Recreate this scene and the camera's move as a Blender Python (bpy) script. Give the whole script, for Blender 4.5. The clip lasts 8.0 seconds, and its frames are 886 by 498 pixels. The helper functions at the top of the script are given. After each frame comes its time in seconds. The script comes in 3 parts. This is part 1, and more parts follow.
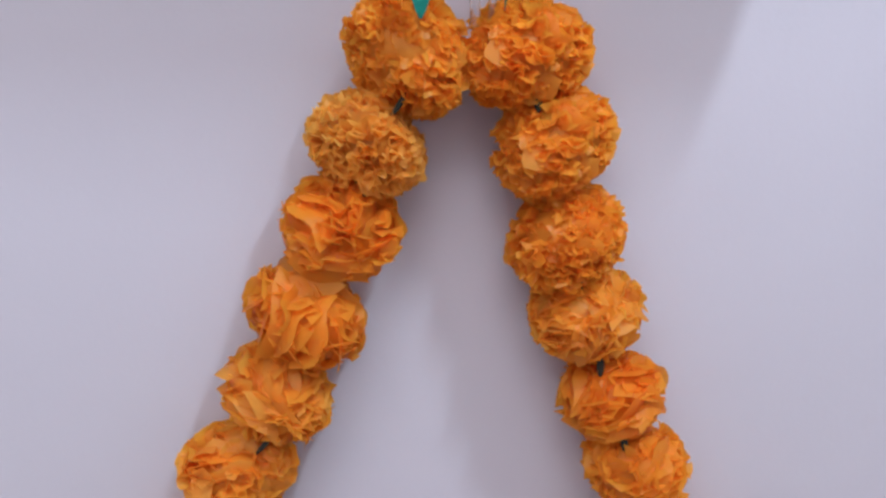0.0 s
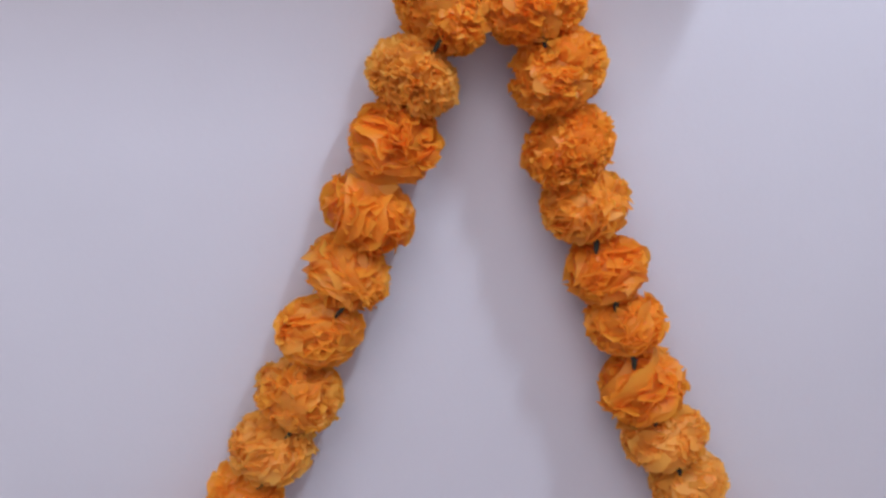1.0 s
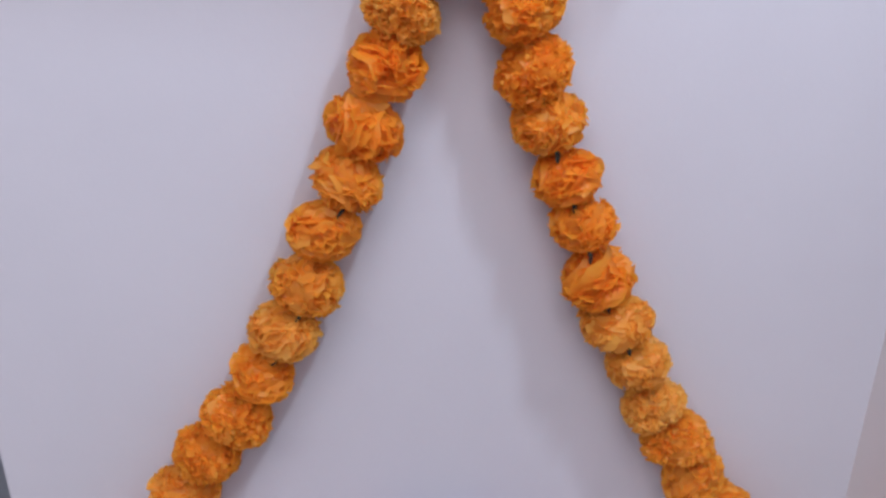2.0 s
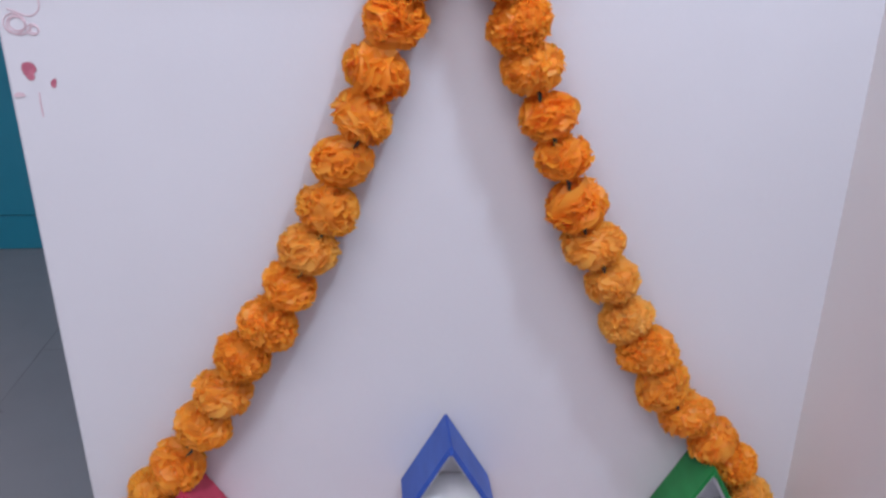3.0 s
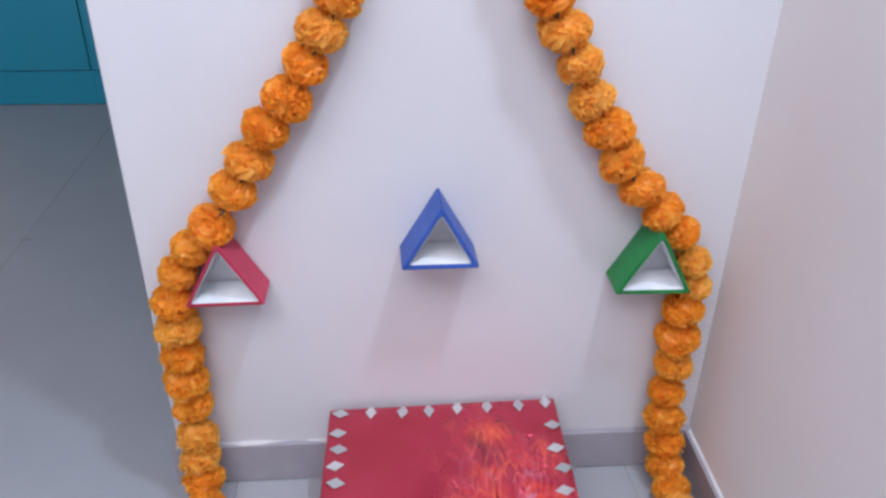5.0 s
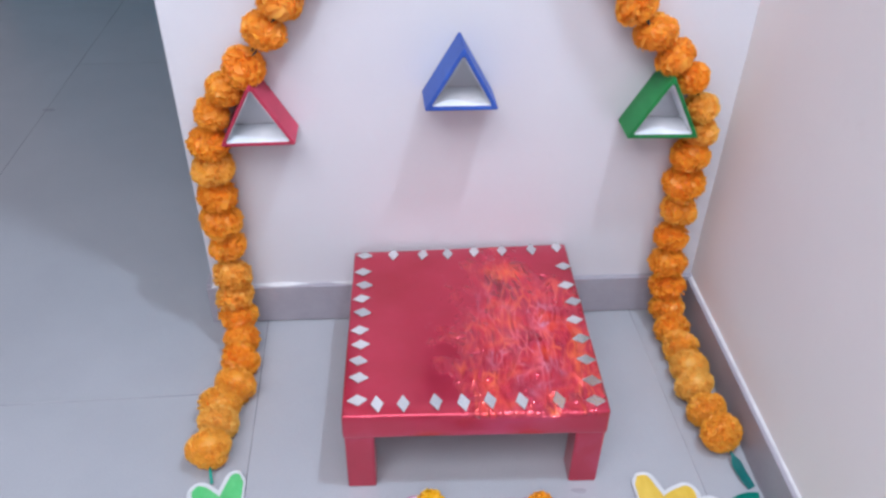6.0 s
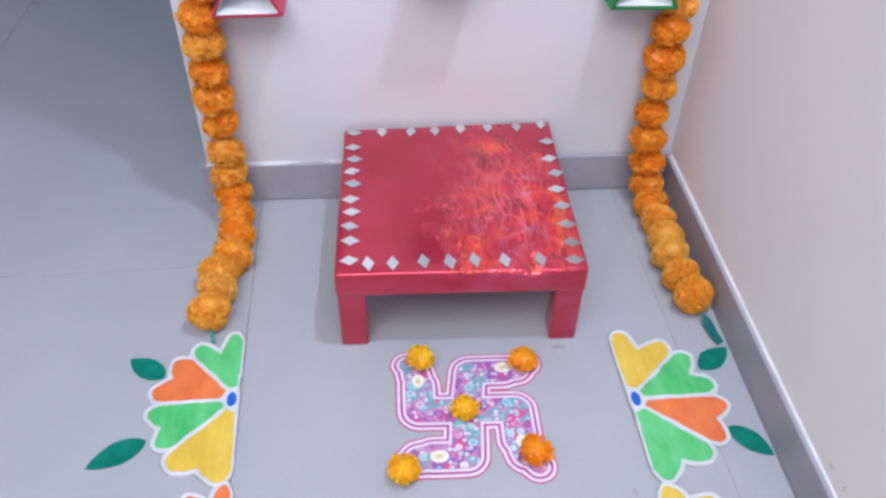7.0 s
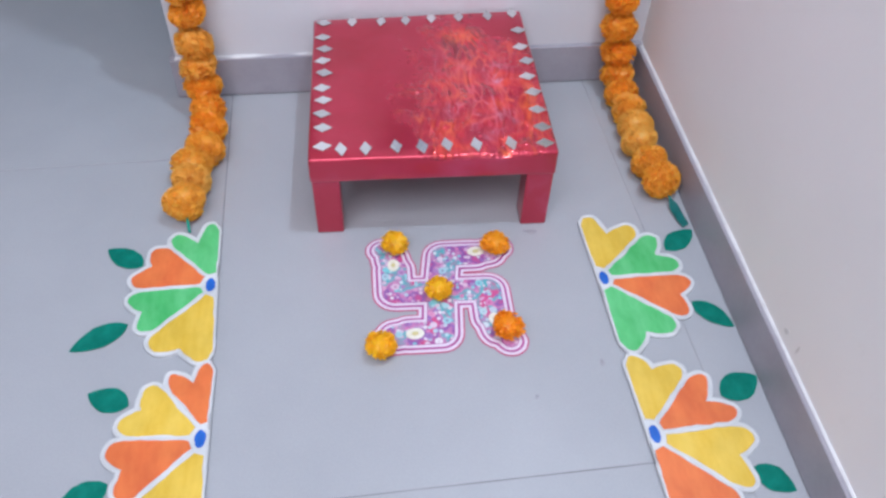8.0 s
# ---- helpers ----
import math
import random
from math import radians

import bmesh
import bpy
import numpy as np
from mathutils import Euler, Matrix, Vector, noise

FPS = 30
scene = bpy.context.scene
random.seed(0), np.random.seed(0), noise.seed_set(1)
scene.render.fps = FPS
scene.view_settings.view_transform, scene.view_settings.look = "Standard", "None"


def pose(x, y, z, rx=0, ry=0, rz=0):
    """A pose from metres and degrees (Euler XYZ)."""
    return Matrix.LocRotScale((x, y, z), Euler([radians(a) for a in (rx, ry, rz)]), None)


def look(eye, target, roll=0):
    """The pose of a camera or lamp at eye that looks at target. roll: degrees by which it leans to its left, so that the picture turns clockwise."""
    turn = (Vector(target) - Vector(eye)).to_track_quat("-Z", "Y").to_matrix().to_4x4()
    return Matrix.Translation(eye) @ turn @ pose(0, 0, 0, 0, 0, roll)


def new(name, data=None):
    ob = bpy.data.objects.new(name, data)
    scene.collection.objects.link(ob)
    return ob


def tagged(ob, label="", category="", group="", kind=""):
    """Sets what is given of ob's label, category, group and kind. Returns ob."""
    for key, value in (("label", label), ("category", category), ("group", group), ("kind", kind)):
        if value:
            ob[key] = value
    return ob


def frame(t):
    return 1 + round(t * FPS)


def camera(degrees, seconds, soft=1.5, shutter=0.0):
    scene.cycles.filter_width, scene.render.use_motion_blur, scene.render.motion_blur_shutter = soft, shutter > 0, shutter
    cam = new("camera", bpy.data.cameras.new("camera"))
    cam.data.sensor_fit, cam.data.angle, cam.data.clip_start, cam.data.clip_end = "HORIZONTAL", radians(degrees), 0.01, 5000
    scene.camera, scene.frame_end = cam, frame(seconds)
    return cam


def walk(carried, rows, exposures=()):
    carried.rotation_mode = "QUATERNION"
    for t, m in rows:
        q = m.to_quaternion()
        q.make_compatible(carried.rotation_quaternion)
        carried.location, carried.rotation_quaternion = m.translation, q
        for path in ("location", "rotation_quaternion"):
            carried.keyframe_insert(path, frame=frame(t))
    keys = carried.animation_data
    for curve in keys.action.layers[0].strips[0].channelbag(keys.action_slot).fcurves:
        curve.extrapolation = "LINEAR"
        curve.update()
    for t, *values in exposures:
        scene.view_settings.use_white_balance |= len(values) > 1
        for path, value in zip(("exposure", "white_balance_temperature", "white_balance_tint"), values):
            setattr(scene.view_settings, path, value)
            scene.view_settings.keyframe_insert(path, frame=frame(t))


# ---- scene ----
cam = camera(59.3, 8.0, soft=2.7)
PATH = [
    (0, (-0.022, -0.37, 0.939), (0.16, 1.568, 0.479), 2.1),
    (0.5, (-0.037, -0.419, 0.941), (0.103, 1.507, 0.422), 1.2),
    (1, (-0.041, -0.475, 0.948), (0.103, 1.421, 0.328), 0.4),
    (1.5, (-0.046, -0.528, 0.94), (0.13, 1.351, 0.278), 0.4),
    (1.7, (-0.044, -0.541, 0.948), (0.124, 1.32, 0.237), 0.5),
    (2.8, (-0.039, -0.66, 0.935), (0.095, 1.188, 0.182), 0.1),
    (3, (-0.038, -0.684, 0.931), (0.081, 1.167, 0.183), 0.2),
    (3.5, (-0.042, -0.761, 0.94), (0.044, 1.094, 0.197), 0.8),
    (4, (-0.042, -0.786, 0.947), (0.06, 1.018, 0.09), 1.0),
    (4.2, (-0.043, -0.785, 0.924), (0.067, 1.001, 0.031), 1.1),
    (5.3, (-0.052, -0.892, 0.868), (0.08, 0.818, -0.16), 0.8),
    (5.5, (-0.057, -0.906, 0.858), (0.052, 0.785, -0.204), 0.3),
    (6, (-0.075, -0.954, 0.837), (0.04, 0.649, -0.354), 1.0),
    (6.5, (-0.082, -0.998, 0.827), (0.035, 0.568, -0.412), 0.6),
    (7, (-0.073, -1.033, 0.809), (0.056, 0.442, -0.535), 1.2),
    (7.5, (-0.075, -1.051, 0.794), (0.076, 0.359, -0.617), 2.3),
    (8, (-0.073, -1.08, 0.787), (0.108, 0.249, -0.696), 2.3),
]
walk(cam, [(t, look(eye, target, roll)) for t, eye, target, roll in PATH],
     exposures=[(0.0, -0.61, 5870, 18), (1.5, -0.63, 5870, 18), (3.5, -0.37, 5800, 15), (5.5, 0.05, 5720, 11), (6.5, 0.20, 5710, 11), (8.0, 0.04, 5710, 10)])

# ---------------------------------------------------------------- light
world = bpy.data.worlds.new("world")
world.use_nodes = True
world.node_tree.nodes["Background"].inputs[0].default_value = (0.6, 0.7, 0.9, 1)
world.node_tree.nodes["Background"].inputs[1].default_value = 0.05
scene.world = world


def area_lamp(name, m, sx, sy, watts, colour):
    data = bpy.data.lights.new(name, "AREA")
    data.shape, data.size, data.size_y, data.energy, data.color = "RECTANGLE", sx, sy, watts, colour
    ob = new(name, data)
    ob.matrix_world = m
    return ob


# a short tube on the side wall, over the alcove, and an added unseen fill, broad, for the room behind the camera
area_lamp("tube_lamp", look((0.35, -0.50, 1.82), (-0.14, -0.39, 0.6)), 0.12, 0.03, 11.0, (0.82, 0.92, 1.0))
area_lamp("room_lamp", look((-0.62, -1.95, 2.66), (-0.62, -1.949, 0)), 2.0, 1.6, 72.0, (1.0, 0.93, 0.91))

# ---------------------------------------------------------------- materials


class Nodes:
    """A short way to write a node material."""

    def __init__(self, name, rough=0.5, metal=0.0):
        self.mat = bpy.data.materials.new(name)
        self.mat.use_nodes = True
        self.tree = self.mat.node_tree
        self.bsdf = self.tree.nodes["Principled BSDF"]
        self.bsdf.inputs["Roughness"].default_value = rough
        self.bsdf.inputs["Metallic"].default_value = metal
        self.coords = self.tree.nodes.new("ShaderNodeTexCoord")

    def node(self, kind, **inputs):
        n = self.tree.nodes.new(kind)
        for k, v in inputs.items():
            self.put(n.inputs[k], v)
        return n

    def put(self, socket, v):
        if isinstance(v, bpy.types.NodeSocket):
            self.tree.links.new(v, socket)
        else:
            socket.default_value = v

    def noise(self, scale, detail=4.0, rough=0.55, stretch=None):
        at = self.coords.outputs["Object"]
        if stretch:
            at = self.node("ShaderNodeMapping", Vector=at, Scale=stretch).outputs[0]
        return self.node("ShaderNodeTexNoise", Vector=at, Scale=scale, Detail=detail, Roughness=rough).outputs[0]

    def ramp(self, fac, *stops):
        n = self.node("ShaderNodeValToRGB", Fac=fac)
        e = n.color_ramp.elements
        while len(e) < len(stops):
            e.new(0.5)
        for el, (p, c) in zip(e, stops):
            el.position = p
            el.color = (*c, 1) if len(c) == 3 else c
        return n.outputs[0]

    def mix(self, fac, a, b, blend="MIX"):
        n = self.tree.nodes.new("ShaderNodeMix")
        n.data_type, n.blend_type = "RGBA", blend
        self.put(n.inputs[0], fac)
        for i, v in ((6, a), (7, b)):
            self.put(n.inputs[i], (*v, 1) if isinstance(v, tuple) and len(v) == 3 else v)
        return n.outputs[2]

    def maths(self, op, a, b=0.0):
        n = self.tree.nodes.new("ShaderNodeMath")
        n.operation = op
        self.put(n.inputs[0], a)
        self.put(n.inputs[1], b)
        return n.outputs[0]

    def bump(self, height, strength, distance=0.002):
        n = self.node("ShaderNodeBump", Strength=strength, Distance=distance, Height=height)
        self.put(self.bsdf.inputs["Normal"], n.outputs[0])

    def colour(self, c):
        self.put(self.bsdf.inputs["Base Color"], (*c, 1) if isinstance(c, tuple) and len(c) == 3 else c)
        return self


def painted(name, low, high, scale, rough=0.6, relief=0.15, fine=140.0):
    """Paint or stone with slow blotches, fine grain and a fine relief."""
    k = Nodes(name, rough)
    c = k.ramp(k.noise(scale, 5), (0.3, low), (0.72, high))
    g = k.ramp(k.noise(fine, 3), (0.25, (0.93, 0.93, 0.93)), (0.75, (1, 1, 1)))
    k.colour(k.mix(1.0, c, g, "MULTIPLY"))
    k.bump(k.noise(fine * 0.8, 4), relief, 0.001)
    return k.mat


def wall_paint(name, low, high):
    k = Nodes(name, 0.55)
    c = k.ramp(k.noise(2.3, 6), (0.3, low), (0.7, high))
    dirt = k.ramp(k.noise(9.0, 8, 0.7), (0.62, (1, 1, 1)), (0.80, (0.93, 0.915, 0.90)))
    k.colour(k.mix(1.0, c, dirt, "MULTIPLY"))
    h = k.maths("ADD", k.maths("MULTIPLY", k.noise(26.0, 5), 0.7), k.maths("MULTIPLY", k.noise(160.0, 3), 0.3))
    k.bump(h, 0.10, 0.004)
    return k.mat


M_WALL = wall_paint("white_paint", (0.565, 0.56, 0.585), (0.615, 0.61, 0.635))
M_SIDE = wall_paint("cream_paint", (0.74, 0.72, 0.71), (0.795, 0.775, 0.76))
M_CEIL = painted("ceiling_paint", (0.78, 0.78, 0.77), (0.82, 0.82, 0.81), 2.0)
M_GROUT = painted("grout", (0.05, 0.05, 0.055), (0.42, 0.42, 0.43), 4.0, 0.8)
M_SKIRT = painted("skirting_stone", (0.285, 0.27, 0.305), (0.345, 0.33, 0.365), 9.0, 0.35, 0.05)
M_EDGE = painted("white_filler", (0.50, 0.50, 0.51), (0.70, 0.70, 0.70), 30.0, 0.8, 0.5)
M_TEAL = painted("teal_laminate", (0.026, 0.275, 0.395), (0.034, 0.32, 0.45), 1.5, 0.35, 0.03)
M_STAIN = painted("red_stain", (0.36, 0.08, 0.13), (0.50, 0.17, 0.22), 60.0, 0.6)
M_STAIN_PALE = painted("pale_red_stain", (0.58, 0.40, 0.44), (0.70, 0.57, 0.60), 60.0, 0.6)
M_SCUFF = painted("pale_scuff", (0.58, 0.56, 0.55), (0.66, 0.64, 0.63), 60.0, 0.6)
M_SMUDGE = painted("grey_smudge", (0.25, 0.25, 0.27), (0.33, 0.33, 0.35), 60.0, 0.6)


def tile_material():
    k = Nodes("floor_tile", 0.3)
    c = k.ramp(k.noise(3.5, 7, 0.6), (0.3, (0.325, 0.337, 0.360)), (0.7, (0.365, 0.377, 0.400)))
    g = k.ramp(k.noise(420.0, 2), (0.3, (0.94, 0.94, 0.94)), (0.7, (1, 1, 1)))
    rnd = k.node("ShaderNodeObjectInfo").outputs["Random"]
    tone = k.ramp(rnd, (0.0, (0.965, 0.965, 0.97)), (1.0, (1, 1, 1)))
    scuff = k.ramp(k.noise(14.0, 8, 0.75), (0.64, (1, 1, 1)), (0.82, (0.90, 0.90, 0.91)))
    k.colour(k.mix(1.0, k.mix(1.0, k.mix(1.0, c, g, "MULTIPLY"), tone, "MULTIPLY"), scuff, "MULTIPLY"))
    r = k.ramp(k.noise(6.0, 6), (0.3, (0.30, 0.30, 0.30)), (0.7, (0.46, 0.46, 0.46)))
    k.put(k.bsdf.inputs["Roughness"], r)
    k.bump(k.noise(30.0, 4), 0.03, 0.002)
    return k.mat


M_TILE = tile_material()


def petal_material(name, deep, mid, pale, through_light=0.35):
    """Thin glossy cloth petals: colour varies from head to head and from petal to petal, light passes through."""
    k = Nodes(name, 0.30)
    rnd = k.node("ShaderNodeObjectInfo").outputs["Random"]
    isl = k.node("ShaderNodeNewGeometry").outputs["Random Per Island"]
    f = k.maths("ADD", k.maths("MULTIPLY", rnd, 0.70), k.maths("MULTIPLY", isl, 0.30))
    c = k.ramp(f, (0.05, deep), (0.40, mid), (0.88, pale))
    c = k.mix(1.0, c, k.ramp(k.noise(160.0, 3), (0.3, (1.0, 0.92, 0.8)), (0.7, (1, 1, 1))), "MULTIPLY")
    k.colour(c)
    k.bump(k.noise(420.0, 3, 0.6, (1, 1, 0.35)), 0.2, 0.001)
    k.bsdf.inputs["Sheen Weight"].default_value = 0.15
    k.bsdf.inputs["Sheen Tint"].default_value = (1.0, 0.72, 0.36, 1)
    tr = k.node("ShaderNodeBsdfTranslucent", Color=c)
    mx = k.node("ShaderNodeMixShader", Fac=through_light)
    k.tree.links.new(k.bsdf.outputs[0], mx.inputs[1])
    k.tree.links.new(tr.outputs[0], mx.inputs[2])
    k.tree.links.new(mx.outputs[0], k.tree.nodes["Material Output"].inputs[0])
    return k.mat


M_ORANGE = petal_material("orange_cloth_petal", (0.99, 0.47, 0.035), (0.99, 0.55, 0.060), (0.99, 0.67, 0.15), 0.66)
M_ORANGE_MILD = petal_material("mild_orange_cloth_petal", (0.99, 0.50, 0.035), (0.99, 0.58, 0.060), (0.99, 0.69, 0.15), 0.66)
M_ORANGE_PALE = petal_material("pale_orange_cloth_petal", (0.99, 0.55, 0.055), (0.99, 0.62, 0.085), (0.99, 0.71, 0.17), 0.60)
M_MARIGOLD = petal_material("marigold_petal", (0.99, 0.56, 0.003), (0.99, 0.64, 0.006), (0.99, 0.72, 0.02), 0.50)
M_MARIGOLD_DEEP = petal_material("deep_marigold_petal", (0.99, 0.37, 0.003), (0.99, 0.43, 0.006), (0.99, 0.51, 0.015), 0.50)
M_CORD = painted("dark_cord", (0.014, 0.022, 0.016), (0.035, 0.05, 0.035), 200.0, 0.8, 0.5)
M_GREEN_LEAF = painted("green_felt", (0.0, 0.24, 0.175), (0.010, 0.34, 0.25), 60.0, 0.75, 0.6, 500.0)
M_TAIL = painted("dark_green_ribbon", (0.0, 0.15, 0.15), (0.008, 0.24, 0.22), 60.0, 0.6, 0.4, 400.0)
M_CLEAR = Nodes("clear_plastic", 0.12)
M_CLEAR.bsdf.inputs["Transmission Weight"].default_value = 0.9
M_CLEAR = M_CLEAR.colour((0.9, 0.92, 0.93)).mat


def brushed(name, low, high, rough=0.5):
    """Hand-brushed poster paint, streaky and a little uneven."""
    k = Nodes(name, rough)
    c = k.ramp(k.noise(38.0, 6, 0.65, (1, 0.35, 1)), (0.32, low), (0.68, high))
    k.colour(k.mix(1.0, c, k.ramp(k.noise(24.0, 4), (0.35, (0.86, 0.88, 0.88)), (0.7, (1, 1, 1))), "MULTIPLY"))
    k.bump(k.noise(140.0, 4, 0.6, (1, 0.3, 1)), 0.25, 0.001)
    return k.mat


M_BOARD = brushed("white_board_paint", (0.54, 0.55, 0.57), (0.62, 0.63, 0.64))
M_P_GREEN = brushed("light_green_paint", (0.04, 0.36, 0.08), (0.14, 0.53, 0.20))
M_P_ORANGE = brushed("orange_paint", (0.56, 0.105, 0.026), (0.70, 0.18, 0.045))
M_P_YELLOW = brushed("yellow_paint", (0.58, 0.37, 0.02), (0.70, 0.49, 0.07))
M_P_BLUE = brushed("blue_paint", (0.008, 0.085, 0.42), (0.02, 0.14, 0.54))
M_S_BLUE = brushed("blue_card", (0.026, 0.078, 0.36), (0.045, 0.12, 0.47))
M_S_RED = brushed("crimson_card", (0.42, 0.022, 0.065), (0.52, 0.04, 0.095))
M_S_GREEN = brushed("green_card", (0.008, 0.17, 0.035), (0.02, 0.24, 0.055))
M_LINING = brushed("white_lining", (0.78, 0.80, 0.84), (0.88, 0.89, 0.91), 0.6)


def foil_material(name, crumpled):
    """Red wrapping foil; where crumpled, its top has long creases on one half, with glints put into the colour."""
    k = Nodes(name, 0.28, 0.55)
    # the pinkest patches put a soft lilac sheen into the colour
    base = k.ramp(k.noise(7.0, 5), (0.3, (0.39, 0.017, 0.042)), (0.58, (0.47, 0.027, 0.065)), (0.75, (0.52, 0.065, 0.14)))
    height = k.maths("MULTIPLY", k.noise(8.0, 3), 0.07)
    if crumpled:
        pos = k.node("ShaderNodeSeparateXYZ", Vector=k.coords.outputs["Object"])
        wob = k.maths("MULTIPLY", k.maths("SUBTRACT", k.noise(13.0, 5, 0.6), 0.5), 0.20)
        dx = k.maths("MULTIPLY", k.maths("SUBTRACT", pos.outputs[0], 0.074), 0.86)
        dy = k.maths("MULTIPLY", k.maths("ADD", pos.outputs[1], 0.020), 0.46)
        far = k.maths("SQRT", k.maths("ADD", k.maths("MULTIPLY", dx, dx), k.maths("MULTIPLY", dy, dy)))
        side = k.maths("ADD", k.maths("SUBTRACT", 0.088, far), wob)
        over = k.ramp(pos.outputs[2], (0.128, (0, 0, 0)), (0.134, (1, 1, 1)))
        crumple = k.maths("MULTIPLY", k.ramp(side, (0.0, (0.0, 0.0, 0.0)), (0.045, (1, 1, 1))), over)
        # flat facets that lean this way and that, long in two directions, with sharp creases between them
        shift = k.node("ShaderNodeTexNoise", Vector=k.coords.outputs["Object"], Scale=10.0, Detail=1.0).outputs["Color"]
        adder = k.node("ShaderNodeVectorMath")
        adder.operation = "MULTIPLY_ADD"
        k.put(adder.inputs[0], shift)
        k.put(adder.inputs[1], (0.030, 0.030, 0.0))
        k.put(adder.inputs[2], k.coords.outputs["Object"])
        bent = adder.outputs[0]
        facets, lines = 0.0, None
        for spin, scale, lean in ((0.55, 20.0, 0.50), (-0.65, 34.0, 0.40)):
            where = k.node("ShaderNodeMapping", Vector=bent, Rotation=(0, 0, spin), Scale=(2.0, 0.60, 0.0)).outputs[0]
            v = k.node("ShaderNodeTexVoronoi", Vector=where, Scale=scale)
            away = k.node("ShaderNodeVectorMath")
            away.operation = "SUBTRACT"
            k.put(away.inputs[0], where)
            k.put(away.inputs[1], v.outputs["Position"])
            tilt = k.node("ShaderNodeVectorMath")
            tilt.operation = "SUBTRACT"
            k.put(tilt.inputs[0], v.outputs["Color"])
            tilt.inputs[1].default_value = (0.5, 0.5, 0.5)
            slope = k.node("ShaderNodeVectorMath")
            slope.operation = "DOT_PRODUCT"
            k.put(slope.inputs[0], away.outputs[0])
            k.put(slope.inputs[1], tilt.outputs[0])
            facets = k.maths("ADD", facets, k.maths("MULTIPLY", slope.outputs["Value"], lean * 21.0))
            # thin crease lines, along which reflected glints are put into the colour
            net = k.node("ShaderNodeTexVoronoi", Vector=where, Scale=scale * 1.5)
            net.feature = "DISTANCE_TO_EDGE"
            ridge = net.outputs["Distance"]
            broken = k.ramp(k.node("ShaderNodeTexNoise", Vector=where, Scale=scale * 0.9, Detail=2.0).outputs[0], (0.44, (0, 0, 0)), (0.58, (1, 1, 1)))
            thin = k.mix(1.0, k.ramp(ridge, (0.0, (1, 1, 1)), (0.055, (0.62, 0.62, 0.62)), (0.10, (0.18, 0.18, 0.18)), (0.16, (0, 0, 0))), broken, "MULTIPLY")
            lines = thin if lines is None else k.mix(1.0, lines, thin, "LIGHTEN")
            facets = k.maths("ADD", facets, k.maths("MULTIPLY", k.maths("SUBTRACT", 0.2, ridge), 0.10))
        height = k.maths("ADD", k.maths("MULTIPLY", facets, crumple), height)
        # lilac and orange-red reflections, painted as base colour on lines and patches
        glint = k.ramp(k.noise(13.0, 3), (0.35, (0.84, 0.36, 0.52)), (0.42, (0.86, 0.15, 0.20)), (0.50, (0.93, 0.13, 0.085)), (0.66, (0.94, 0.17, 0.06)))
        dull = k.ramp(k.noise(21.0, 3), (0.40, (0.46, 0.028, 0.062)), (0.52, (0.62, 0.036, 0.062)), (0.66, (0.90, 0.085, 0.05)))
        glint = k.mix(lines, dull, glint)
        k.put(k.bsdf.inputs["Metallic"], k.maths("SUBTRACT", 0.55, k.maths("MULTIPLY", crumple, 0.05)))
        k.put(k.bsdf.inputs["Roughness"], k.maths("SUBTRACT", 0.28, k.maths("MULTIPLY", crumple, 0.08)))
        base = k.mix(crumple, base, glint)
    k.bump(height, 1.0, 0.042)
    k.bsdf.inputs["Coat Weight"].default_value = 0.5
    k.bsdf.inputs["Coat Roughness"].default_value = 0.16
    k.put(k.bsdf.inputs["Coat Normal"], k.bsdf.inputs["Normal"].links[0].from_socket)
    k.colour(base)
    return k.mat


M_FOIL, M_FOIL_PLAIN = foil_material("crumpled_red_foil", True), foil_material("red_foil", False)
M_MIRROR = Nodes("mirror_glass", 0.2, 0.85)
M_MIRROR = M_MIRROR.colour(M_MIRROR.ramp(M_MIRROR.node("ShaderNodeObjectInfo").outputs["Random"], (0, (0.56, 0.59, 0.60)), (1, (0.82, 0.84, 0.84)))).mat

# the printed layers of the emblem, from the rim inwards
M_PR = [painted("print_crimson", (0.40, 0.045, 0.14), (0.50, 0.08, 0.20), 40.0, 0.4, 0.02),
        painted("print_white", (0.62, 0.55, 0.65), (0.68, 0.62, 0.71), 40.0, 0.4, 0.02),
        painted("print_magenta", (0.30, 0.035, 0.20), (0.40, 0.065, 0.28), 40.0, 0.4, 0.02)]


